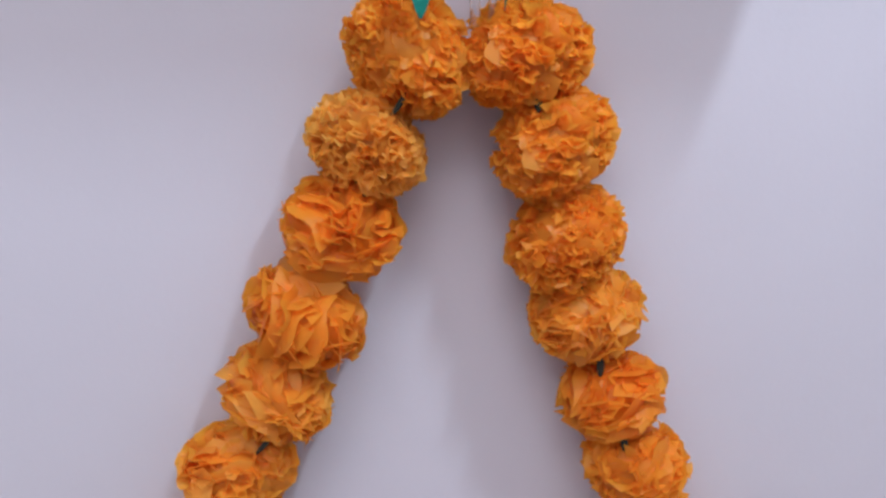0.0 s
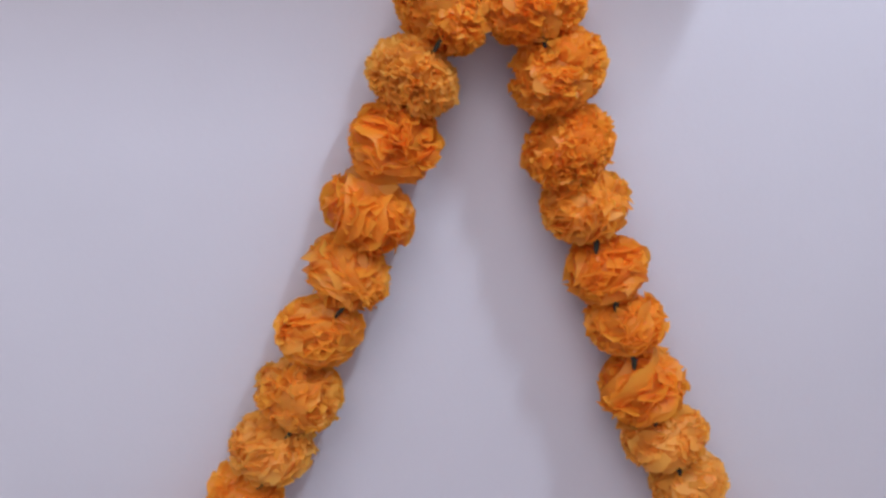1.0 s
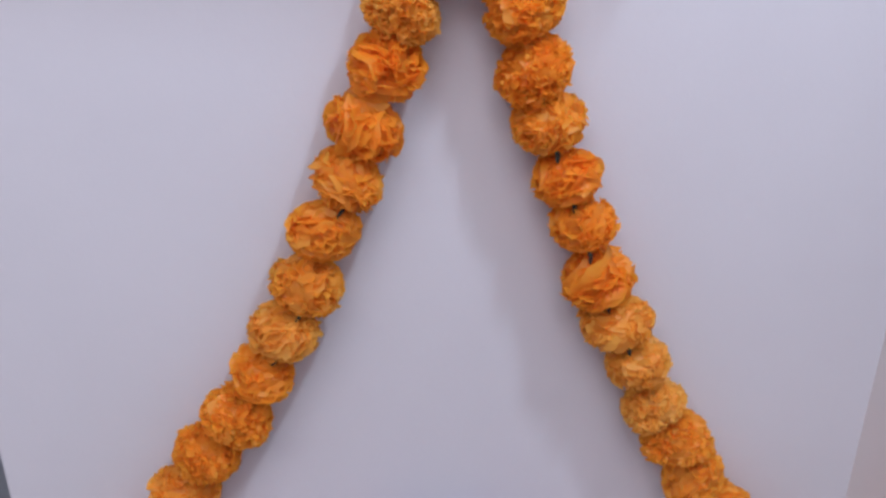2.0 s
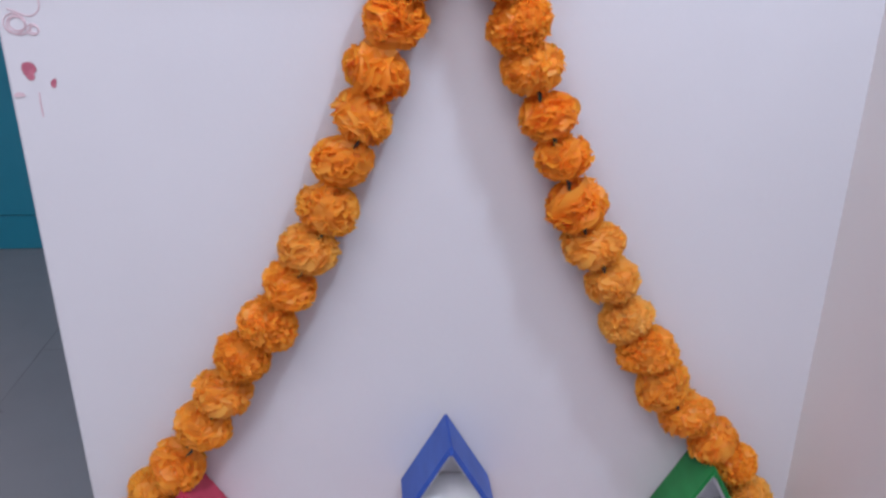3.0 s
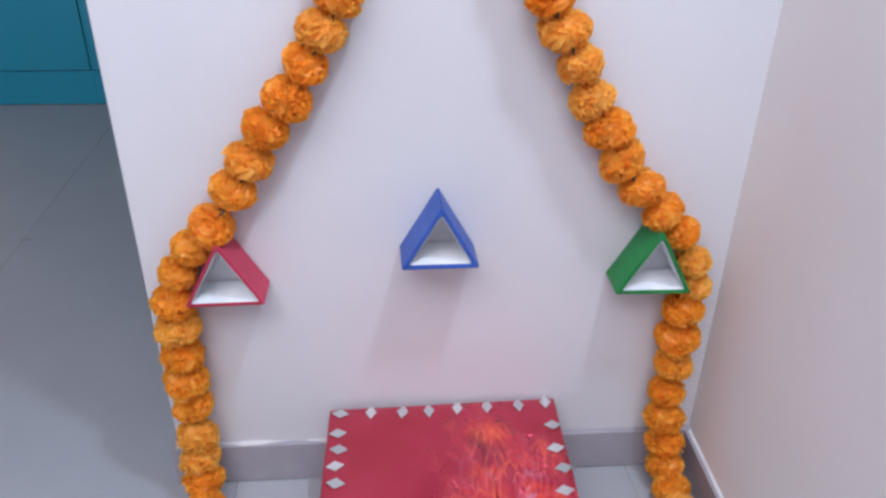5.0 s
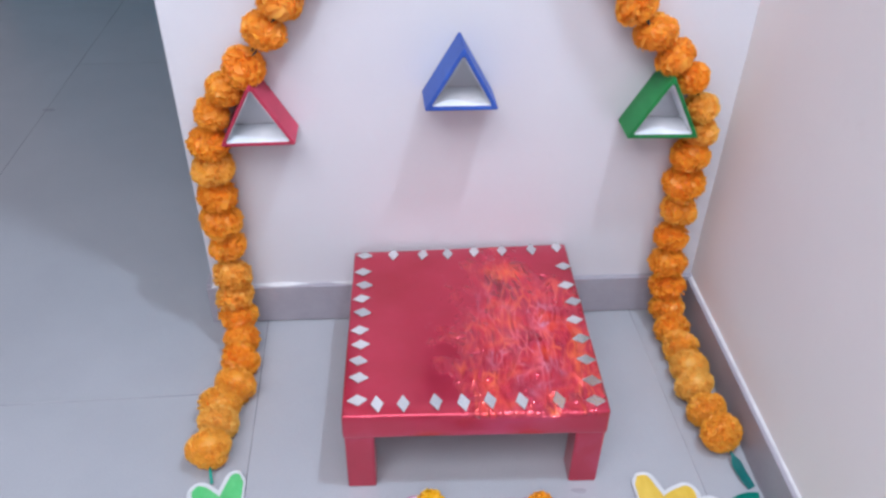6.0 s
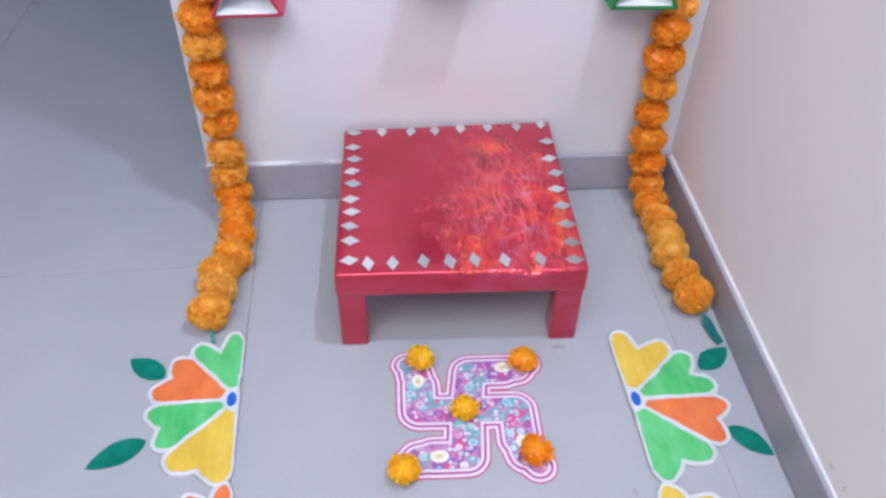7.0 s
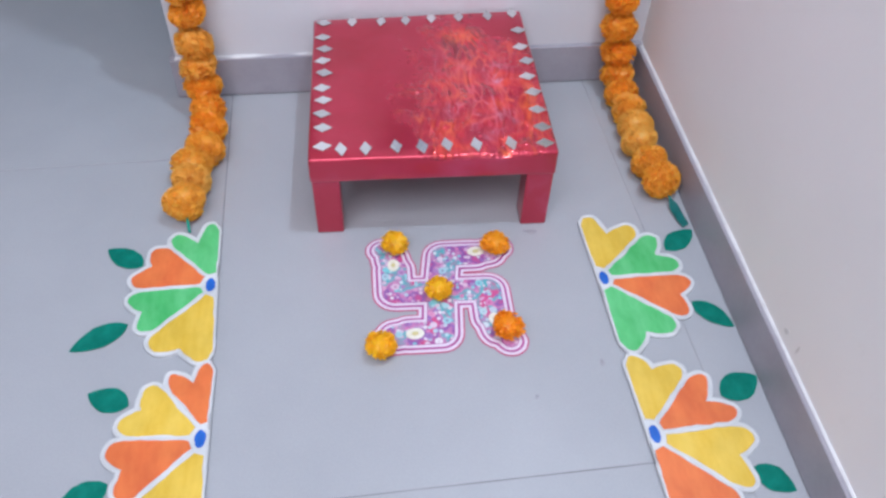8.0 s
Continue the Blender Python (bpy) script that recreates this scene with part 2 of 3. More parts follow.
def mosaic_material():
    """Printed discs of white, teal and pink over patches of purple, crimson and teal."""
    k = Nodes("print_mosaic", 0.35)
    zone = k.ramp(k.noise(24.0, 2), (0.34, (0.52, 0.07, 0.20)), (0.44, (0.20, 0.09, 0.32)), (0.49, (0.48, 0.18, 0.36)), (0.57, (0.06, 0.38, 0.42)), (0.66, (0.50, 0.07, 0.22)))
    c = zone
    for scale, low, high in ((150.0, 0.40, 0.46), (66.0, 0.33, 0.37)):
        v = k.node("ShaderNodeTexVoronoi", Vector=k.coords.outputs["Object"], Scale=scale, Randomness=0.85)
        cell = k.node("ShaderNodeSeparateColor", Color=v.outputs["Color"])
        tint = k.ramp(cell.outputs[0], (0.0, (0.55, 0.14, 0.34)), (0.24, (0.58, 0.52, 0.60)), (0.44, (0.16, 0.50, 0.54)), (0.60, (0.64, 0.63, 0.66)), (0.76, (0.52, 0.34, 0.50)), (0.92, (0.24, 0.12, 0.38)))
        core = k.ramp(v.outputs["Distance"], (0.10, (0.70, 0.42, 0.60)), (0.15, (1, 1, 1)))
        disc = k.ramp(v.outputs["Distance"], (low, (1, 1, 1)), (high, (0, 0, 0)))
        some = k.ramp(cell.outputs[1], (0.20, (0, 0, 0)), (0.23, (1, 1, 1)))
        c = k.mix(k.mix(1.0, disc, some, "MULTIPLY"), c, k.mix(1.0, tint, core, "MULTIPLY"))
    k.colour(c)
    k.bump(k.noise(300.0, 2), 0.1, 0.0005)
    return k.mat


M_MOSAIC = mosaic_material()

# ---------------------------------------------------------------- builders


def mesh_of(name, bm, material=None):
    bmesh.ops.recalc_face_normals(bm, faces=bm.faces)
    me = bpy.data.meshes.new(name)
    bm.to_mesh(me)
    bm.free()
    if material:
        me.materials.append(material)
    return me


def part(name, bm, material, parent=None, label=""):
    """Links a bmesh, or a mesh, as one object under a thing."""
    me = bm if isinstance(bm, bpy.types.Mesh) else mesh_of(name, bm, material)
    ob = new(name, me)
    ob.parent = parent
    return tagged(ob, label)


def thing(name, at, label, category, group="", kind="", turn=0.0):
    ob = new(name)
    ob.empty_display_size = 0.05
    ob.matrix_world = pose(*at, 0, 0, turn)
    return tagged(ob, label, category, group, kind)


def box(x0, x1, y0, y1, z0, z1, bevel=0.0, seg=2, bm=None):
    bm = bm or bmesh.new()
    m = Matrix.LocRotScale(((x0 + x1) / 2, (y0 + y1) / 2, (z0 + z1) / 2), None, (x1 - x0, y1 - y0, z1 - z0))
    made = bmesh.ops.create_cube(bm, size=1.0, matrix=m)["verts"]
    if bevel:
        edges = list({e for v in made for e in v.link_edges})
        bmesh.ops.bevel(bm, geom=edges, offset=bevel, segments=seg, affect="EDGES", profile=0.5)
    return bm


def plate(outline, z0, z1, bevel=0.0, bm=None):
    """A flat plate over a closed outline of (x, y)."""
    bm = bm or bmesh.new()
    face = bm.faces.new([bm.verts.new((x, y, z0)) for x, y in outline])
    out = bmesh.ops.extrude_face_region(bm, geom=[face])["geom"]
    tops = [g for g in out if isinstance(g, bmesh.types.BMVert)]
    for v in tops:
        v.co.z = z1
    if bevel:
        top = set(tops)
        rim = [e for e in bm.edges if e.verts[0] in top and e.verts[1] in top]
        bmesh.ops.bevel(bm, geom=rim, offset=bevel, segments=2, affect="EDGES", profile=0.6)
    bmesh.ops.triangulate(bm, faces=[f for f in bm.faces if len(f.verts) > 4])
    return bm


def smooth_line(points, steps=6):
    """A Catmull-Rom line through points, open."""
    p = [Vector(q) for q in points]
    p = [2 * p[0] - p[1]] + p + [2 * p[-1] - p[-2]]
    out = []
    for i in range(1, len(p) - 2):
        for s in range(steps):
            t = s / steps
            a, b, c, d = p[i - 1:i + 3]
            out.append(0.5 * (2 * b + (c - a) * t + (2 * a - 5 * b + 4 * c - d) * t * t + (3 * b - a - 3 * c + d) * t ** 3))
    return out + [p[-2]]


def tube(points, radius, sides=8, bm=None):
    """A round rod along points; radius: a number or one for each point."""
    bm = bm or bmesh.new()
    rings = []
    for i, p in enumerate(points):
        p = Vector(p)
        d = (Vector(points[min(i + 1, len(points) - 1)]) - Vector(points[max(i - 1, 0)])).normalized()
        u = d.orthogonal().normalized()
        if rings and u.dot(last) < 0:
            u = -u
        last = u
        w = d.cross(u)
        r = radius[i] if isinstance(radius, (list, tuple)) else radius
        rings.append([bm.verts.new(p + r * (math.cos(a) * u + math.sin(a) * w)) for a in (2 * math.pi * k / sides for k in range(sides))])
    for a, b in zip(rings, rings[1:]):
        for k in range(sides):
            bm.faces.new((a[k], a[(k + 1) % sides], b[(k + 1) % sides], b[k]))
    bm.faces.new(rings[0][::-1])
    bm.faces.new(rings[-1])
    return bm


def setting(name, bm, material, label, category):
    return tagged(part(name, bm, material), label, category, kind="structure")


# ---------------------------------------------------------------- the setting
LEFT, BACK, FRONT, HIGH = -2.5, 1.80, -2.7, 2.70
EDGE_L, CORNER = -0.3628, 0.392
SIDE_TURN = -0.5   # the side wall leans this far off square

setting("wall_panel", box(EDGE_L, 0.62, 0.0, 0.11, 0.0, HIGH, 0.003), M_WALL,
        "white painted end wall with small red stains", "wall")
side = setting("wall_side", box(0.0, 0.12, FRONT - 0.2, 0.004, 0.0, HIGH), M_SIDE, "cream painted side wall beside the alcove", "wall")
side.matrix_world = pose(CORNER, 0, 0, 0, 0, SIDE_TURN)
setting("wall_passage", box(0.50, 0.62, 0.11, BACK, 0.0, HIGH), M_WALL, "plain white passage wall", "wall")
setting("wall_back", box(LEFT - 0.1, 0.62, BACK, BACK + 0.12, 0.0, HIGH), M_WALL, "plain white wall behind the cupboards", "wall")
setting("wall_left", box(LEFT - 0.12, LEFT, FRONT, BACK, 0.0, HIGH), M_WALL, "plain white wall of the room", "wall")
setting("wall_front", box(LEFT - 0.12, 0.62, FRONT - 0.12, FRONT, 0.0, HIGH), M_WALL, "plain white wall of the room", "wall")
# unseen ledge, added to block part of the tube and shade the wall
setting("lintel", box(EDGE_L, 0.194, -0.135, -0.0005, 1.15, 1.24, 0.004), M_WALL, "unseen plain ledge added over the alcove to cast a slanting shade", "ledge")
setting("ceiling", box(LEFT - 0.12, 0.62, FRONT - 0.12, BACK + 0.12, HIGH, HIGH + 0.1), M_CEIL, "plain white ceiling", "ceiling")


def ragged_strip(length, width, height, seed, gap=0.0):
    """A hand-smeared line of white filler along x, with an uneven lower and front edge."""
    rng = random.Random(seed)
    bm = bmesh.new()
    n = int(length / 0.008)
    runs, row = [], []
    for i in range(n + 1):
        x = length * i / n
        fade = min(1.0, 5 * (noise.noise((x * 9 + seed, seed, 0)) - gap + 0.5)) if gap else 1.0
        if fade <= 0.05:
            if len(row) > 2:
                runs.append(row)
            row = []
            continue
        k = noise.noise((x * 14 + seed, 0.5, seed))
        w, h = fade * width * (0.92 + 0.22 * k) + rng.uniform(-0.0003, 0.0003), fade * height * (0.7 + 0.5 * k) + rng.uniform(0, 0.0006)
        row.append([bm.verts.new(c) for c in ((x, 0, 0), (x, -w, 0), (x, -w * 0.9, h * 0.7), (x, 0, h))])
    if len(row) > 2:
        runs.append(row)
    for row in runs:
        for a, b in zip(row, row[1:]):
            for k in range(4):
                bm.faces.new((a[k], a[(k + 1) % 4], b[(k + 1) % 4], b[k]))
        bm.faces.new(row[0])
        bm.faces.new(row[-1])
    return bm


SK = 0.070
sk1 = setting("baseboard_panel", box(EDGE_L - 0.008, CORNER + 0.002, -0.010, -0.0005, 0.0015, SK, 0.0015), M_SKIRT, "grey stone skirting below the white wall", "skirting")
e = part("paint_edge", ragged_strip(0.235, 0.0085, 0.0042, 5, 0.30), M_EDGE, sk1, "ragged white filler line")
e.location = (EDGE_L, -0.001, SK - 0.001)
sk2 = setting("baseboard_end", box(EDGE_L - 0.010, EDGE_L - 0.0005, 0.0, 0.118, 0.0015, SK, 0.0015), M_SKIRT, "grey stone skirting round the wall's end", "skirting")
sk3 = setting("baseboard_side", box(-0.0085, -0.0005, FRONT, -0.002, 0.0015, SK - 0.0035, 0.0015), M_SKIRT, "grey stone skirting along the side wall", "skirting")
sk3.matrix_world = pose(CORNER, 0, 0, 0, 0, SIDE_TURN)
e = part("paint_edge", ragged_strip(-FRONT, 0.0046, 0.003, 8), M_EDGE, sk3, "ragged white filler line")
e.matrix_basis = pose(0.0005, -0.003, SK - 0.0045, 0, 0, -90)

# small red marks on the wall's outer edge


def blot(rx, rz, seed, n=22):
    rng = random.Random(seed)
    bm = bmesh.new()
    ph = rng.uniform(0, 6)
    pts = []
    for k in range(n):
        a = 2 * math.pi * k / n
        r = 1 + 0.18 * math.sin(2 * a + ph) + 0.12 * math.sin(3 * a + 2 * ph) + rng.uniform(-0.06, 0.06)
        pts.append((rx * r * math.cos(a), rz * r * math.sin(a)))
    plate(pts, 0.0, 0.0006, bm=bm)
    return bm


def wall_blot(x, z, rx, rz, seed, material, lean=0.0):
    ob = part("stain", blot(rx, rz, seed), material, None)
    ob.matrix_world = pose(x, -0.0002, z, 90, 0, 0) @ pose(0, 0, 0, 0, 0, lean)
    return tagged(ob, "small dried red stain on white wall", "stain", "stains on the wall")


def side_scuff(y, z, ry, rz, seed, material):
    ob = part("scuff", blot(ry, rz, seed), material, None)
    ob.matrix_world = pose(CORNER, 0, 0, 0, 0, SIDE_TURN) @ pose(-0.0002, y, z, 90, 0, -90)
    return tagged(ob, "small grey scuff on cream wall", "scuff", "scuffs on the side wall")


side_scuff(-0.634, 0.087, 0.0016, 0.0075, 21, M_SCUFF)
side_scuff(-0.606, 0.084, 0.0045, 0.0035, 22, M_SCUFF)
wall_blot(-0.3435, 0.8245, 0.0052, 0.0080, 1, M_STAIN, 30)
wall_blot(-0.3250, 0.8135, 0.0026, 0.0034, 2, M_STAIN, 0)
wall_blot(-0.3550, 0.8040, 0.0040, 0.0024, 3, M_STAIN_PALE, 0)


def wall_scrawl(loops, x, z, r, label):
    """A faint line scrawled on the wall."""
    pts = []
    for k in range(14 * loops + 1):
        a = 2 * math.pi * k / 14
        q = r * (1 + 0.25 * math.sin(a * 0.37 + 1))
        pts.append((x + q * math.cos(a) + 0.0010 * k / 14, -0.0003, z + q * 0.9 * math.sin(a)))
    return tagged(part("scrawl", tube(pts, 0.0006, 5), M_STAIN_PALE), label, "scrawl", "scrawls on the wall")


wall_scrawl(3, -0.3480, 0.8620, 0.0078, "faint red scrawled rings on white wall")
wall_scrawl(2, -0.3345, 0.8575, 0.0042, "faint red scrawled rings on white wall")
tagged(part("scrawl", tube(smooth_line([(-0.352, -0.0003, 0.8745), (-0.335, -0.0003, 0.8685), (-0.3265, -0.0003, 0.874), (-0.3255, -0.0003, 0.885)]), 0.0006, 5),
            M_STAIN_PALE), "faint red line scrawled on white wall", "scrawl", "scrawls on the wall")
tagged(part("scrawl", tube([(-0.3385, -0.0003, 0.806), (-0.339, -0.0003, 0.797), (-0.3388, -0.0003, 0.785)], 0.0007, 5), M_STAIN_PALE),
       "faint pink drip on white wall", "scrawl", "scrawls on the wall")

# teal cupboards across the passage
CUP_Y = 1.685


def cupboard(x0, x1, label):
    c = thing("cupboard", ((x0 + x1) / 2, CUP_Y, 0), label, "cupboard", "cupboards across the passage")
    h = (x1 - x0) / 2
    part("body", box(-h, h, 0.020, BACK - CUP_Y - 0.002, 0.002, 2.1), M_TEAL, c)
    part("plinth", box(-h, h, 0.006, 0.018, 0.002, 0.113, 0.001), M_TEAL, c)
    part("door", box(-h + 0.0018, h - 0.0018, 0.0, 0.018, 0.117, 2.098, 0.002), M_TEAL, c)


cupboard(-1.352, -1.006, "teal laminate cupboard with a plinth on floor")
cupboard(-1.006, -0.55, "teal laminate cupboard with a plinth on floor")
cupboard(-0.55, -0.05, "teal laminate cupboard with a plinth on floor")
setting("baseboard_back", box(LEFT, -1.356, BACK - 0.012, BACK - 0.0005, 0.0015, SK), M_SKIRT, "grey stone skirting along the back wall", "skirting")

# ---------------------------------------------------------------- low stool wrapped in foil
stool = thing("low_stool", (0.0165, -0.1735, 0.0), "low wooden stool wrapped in crumpled red foil with mirror diamonds", "stool", turn=-1.2)
SX, SY, STOP = 0.1600, 0.1650, 0.1365


def off_square(x, y):
    """The stool's back edge is not quite parallel to its front."""
    return x, y + x * 0.050 * (y + SY) / (2 * SY)


def foil_top():
    """The wrapped top: soft edges and an uneven, slightly puckered skin."""
    bm = box(-SX, SX, -SY, SY, 0.097, STOP, 0.0035, 3)
    for ax in range(3):
        lo, hi = ((-SX, SX), (-SY, SY), (0.097, STOP))[ax]
        cuts = 14 if ax < 2 else 3
        for k in range(1, cuts):
            at, n = [0, 0, 0], [0, 0, 0]
            at[ax], n[ax] = lo + (hi - lo) * k / cuts, 1
            bmesh.ops.bisect_plane(bm, geom=bm.verts[:] + bm.edges[:] + bm.faces[:], plane_co=at, plane_no=n)
    for v in bm.verts:
        c = v.co
        q = noise.noise_vector(c * 17.0) * 0.0011 + noise.noise_vector(c * 55.0) * 0.0005
        side = 1.0 if c.z < STOP - 0.001 else 0.35
        c.x, c.y = off_square(c.x + q.x * side, c.y + q.y * side)
        if c.z > STOP - 0.004:
            c.z += q.z * 0.5 - 0.0004
    for f in bm.faces:
        f.smooth = True
    return bm


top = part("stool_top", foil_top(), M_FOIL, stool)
for sx in (-1, 1):
    for sy in (-1, 1):
        x0, x1 = sorted((sx * (SX - 0.001), sx * (SX - 0.037)))
        y0, y1 = sorted((sy * (SY - 0.0035), sy * (SY - 0.039)))
        leg = box(x0, x1, y0, y1, 0.0, 0.0985, 0.0025)
        for v in leg.verts:
            v.co.x, v.co.y = off_square(v.co.x, v.co.y)
        part("leg", leg, M_FOIL_PLAIN, stool)


def diamond(a, b):
    bm = bmesh.new()
    plate([(a, 0), (0, b), (-a, 0), (0, -b)], 0.0, 0.0014, 0.0004, bm=bm)
    return mesh_of("mirror", bm, M_MIRROR)


D_SMALL, D_LONG = diamond(0.0080, 0.0145), diamond(0.0125, 0.0092)
rng = random.Random(4)


def mirror_piece(x, y, mesh, turn):
    ob = part("mirror", mesh, None, top)
    ob.matrix_basis = pose(*off_square(x, y), STOP + 0.0004, rng.uniform(-2, 2), rng.uniform(-2, 2), turn + rng.uniform(-9, 9))


for y in (0.153, 0.113, 0.082, 0.052, 0.022, -0.014, -0.042, -0.072, -0.102, -0.140):
    mirror_piece(-0.1435 + rng.uniform(-0.002, 0.002), y, D_LONG, 0)
for x in (-0.102, -0.058, -0.021, 0.019, 0.061, 0.106, 0.145):
    mirror_piece(x, 0.152 + rng.uniform(-0.003, 0.003), D_SMALL, 0)
for y in (0.108, 0.065, 0.030, -0.007, -0.043, -0.081, -0.117, -0.149):
    mirror_piece(0.1465 + rng.uniform(-0.003, 0.003), y, D_LONG, 0)
for x in (-0.118, -0.087, -0.048, -0.015, 0.017, 0.055, 0.100):
    mirror_piece(x, -0.146 + rng.uniform(-0.002, 0.002), D_SMALL, 8)

# ---------------------------------------------------------------- three triangular wall shelves


def triangle_shelf(x, z, material, label, roll=0.0, yaw=0.0, t=0.0050):
    """An open prism of thick card against the wall; x, z: the middle of its lower edge."""
    w, h, d = 0.0460, 0.084, 0.052
    s = thing("triangle_shelf", (x, 0, z), label, "wall shelf", "triangular shelves on the wall")
    s.rotation_euler = (0, radians(roll), radians(yaw))
    outer = [(-w, 0), (w, 0), (0, h)]
    k = math.hypot(w, h)
    inset = t * (k + w) / h
    inner = [(-w + inset * 1.0, t), (w - inset * 1.0, t), (0, h - t * k / w)]

    def ring(a, b, y0, y1, bevel=0.0):
        bm = bmesh.new()
        rows = [[bm.verts.new((px, y, pz)) for px, pz in loop] for loop, y in ((a, y0), (a, y1), (b, y1), (b, y0))]
        for i in range(4):
            r, q = rows[i], rows[(i + 1) % 4]
            for j in range(3):
                bm.faces.new((r[j], r[(j + 1) % 3], q[(j + 1) % 3], q[j]))
        if bevel:
            es = [e for e in bm.edges if (e.verts[0].co - e.verts[1].co).length > 0.002]
            bmesh.ops.bevel(bm, geom=es, offset=bevel, segments=2, affect="EDGES")
        return bm

    part("frame", ring(outer, inner, -0.0005, -d, 0.0017), material, s)
    c = Vector((0, h / 3))
    lin = [tuple(c + (Vector(p) - c) * 0.97) for p in inner]
    lin2 = [tuple(c + (Vector(p) - c) * 0.94) for p in inner]
    part("lining", ring(lin, lin2, -0.002, -d + 0.0025), M_LINING, s, "white paper lining")
    return s


triangle_shelf(0.0085, 0.3900, M_S_BLUE, "blue card triangular shelf with white lining on wall", 0.5, 1.6).scale = (1.04, 1.16, 0.99)
triangle_shelf(-0.2520, 0.3415, M_S_RED, "crimson card triangular shelf with white lining on wall", -1.0, 0.0, 0.0034).scale = (1.05, 1.06, 1.02)
triangle_shelf(0.2800, 0.3425, M_S_GREEN, "green card triangular shelf with white lining on wall", 0.5, 0.0, 0.0042).scale = (1.06, 1.06, 1.05)

# ---------------------------------------------------------------- garlands


def tissue_head(name, seed, count, width, dents, flop=0.2, ragged=1.0, cloth=M_ORANGE, root=0.66):
    """A pom-pom of thin cloth petals, radius 1: upright ruffled blades fan out from sunken middles, some flop over.
    dents: the directions of the sunken middles; flop: the share of broad petals that lie over; root: how far out the blades start."""
    rs = np.random.RandomState(seed)
    poles = np.array([np.array(p) / np.linalg.norm(p) for p in dents])
    i = np.arange(count)
    u = np.clip(1 - 2 * (i + 0.5) / count + rs.uniform(-0.08, 0.08, count), -0.995, 0.995)
    a = i * 2.399963 + rs.uniform(-0.35, 0.35, count)
    ring = np.sqrt(1 - u * u)
    d = np.stack([ring * np.cos(a), ring * np.sin(a), u], 1)
    near = np.argmax(d @ poles.T, 1)
    pole = poles[near]
    cosine = np.sum(d * pole, 1)
    t = pole - d * cosine[:, None]
    t = t / np.maximum(0.25, np.linalg.norm(t, axis=1))[:, None] + 0.42 * rs.normal(size=(count, 3))
    t -= d * np.sum(t * d, 1)[:, None]
    t /= np.linalg.norm(t, axis=1)[:, None]
    n = np.cross(d, t)
    wave = rs.normal(size=(5, 3)) * 2.2
    lump = np.sin(d @ wave.T + rs.uniform(0, 6.3, 5)).sum(1) / 5
    th = np.arccos(np.clip(cosine, -1, 1))
    lies = rs.uniform(size=count) < flop
    out = 0.98 + (0.16 if root < 0.7 else 0.09) * lump - 0.30 * np.exp(-(th / 0.30) ** 2) + rs.uniform(-0.05, 0.05, count) - 0.04 * lies
    wide = width * rs.uniform(0.7, 1.3, count) * np.where(lies, 1.5, 1.0)
    curl = np.where(lies, rs.uniform(0.30, 0.55, count), rs.uniform(0.0, 0.16, count)) * rs.choice((-1, 1), count)
    wavy, phase, ruffle = rs.uniform(1.6, 3.6, count), rs.uniform(0, 6.3, count), rs.uniform(0.05, 0.12, count)
    rows, cols = 4, 8
    s = np.linspace(0, 1, rows)[None, :, None, None]
    w = np.linspace(-1, 1, cols)[None, None, :, None]
    q = lambda v: v.reshape(count, 1, 1, -1)
    jag = rs.uniform(-0.045, 0.03, (count, 1, cols, 1)) * ragged * (s > 0.99)
    rise = root + (q(out) - root) * s - 0.55 * (w * q(wide)) ** 2 + jag - 0.25 * np.abs(q(curl)) * s ** 3
    p = q(d) * rise + q(t) * w * q(wide) * (0.50 + 0.50 * s) + q(n) * (q(ruffle) * s * np.sin(q(wavy) * w * 1.6 + q(phase)) + q(curl) * s ** 2)
    verts = (p.reshape(-1, 3) * np.array((1, 1, 0.82))).tolist()
    faces = []
    for k in range(count):
        for r in range(rows - 1):
            for c in range(cols - 1):
                o = (k * rows + r) * cols + c
                faces.append((o, o + 1, o + cols + 1, o + cols))
    o = len(verts)
    bm = bmesh.new()
    bmesh.ops.create_icosphere(bm, subdivisions=3, radius=root + 0.12)
    bm.verts.index_update()
    verts += [(v.co.x, v.co.y, v.co.z * 0.82) for v in bm.verts]
    faces += [tuple(o + v.index for v in f.verts) for f in bm.faces]
    bm.free()
    me = bpy.data.meshes.new(name)
    me.from_pydata(verts, [], faces)
    me.polygons.foreach_set("use_smooth", [True] * len(faces))
    me.materials.append(cloth)
    return me


FRONT_PAIR = ((0.9, 0.25, 0.45), (-1, 0, 0))
HIGH_PAIR = ((0.65, -0.2, -0.75), (-1, 0, 0.2))
THREE = ((0.85, -0.5, 0.2), (-0.5, 0.85, -0.1), (-0.5, -0.7, 0.2))
FINE = [tissue_head("flower_head", 11 + i, 420, 0.21, (FRONT_PAIR, THREE, HIGH_PAIR)[i], 0.10, 0.9) for i in range(3)]
MID = [tissue_head("flower_head", 31 + i, 190, 0.35, (HIGH_PAIR, THREE, FRONT_PAIR)[i % 3], 0.22, 0.5) for i in range(5)]
LOOSE = [tissue_head("flower_head", 51 + i, 120, 0.46, (THREE, HIGH_PAIR, FRONT_PAIR)[i], 0.35, 0.4) for i in range(3)]
SOFT = [tissue_head("flower_head", 91 + i, 640, 0.15, (FRONT_PAIR, THREE, HIGH_PAIR)[i], 0.03, 0.5, M_ORANGE_PALE, 0.76) for i in range(3)]
MILD = [tissue_head("flower_head", 101 + i, 240, 0.29, (HIGH_PAIR, THREE, FRONT_PAIR)[i % 3], 0.12, 0.6, M_ORANGE_MILD, 0.68) for i in range(5)]
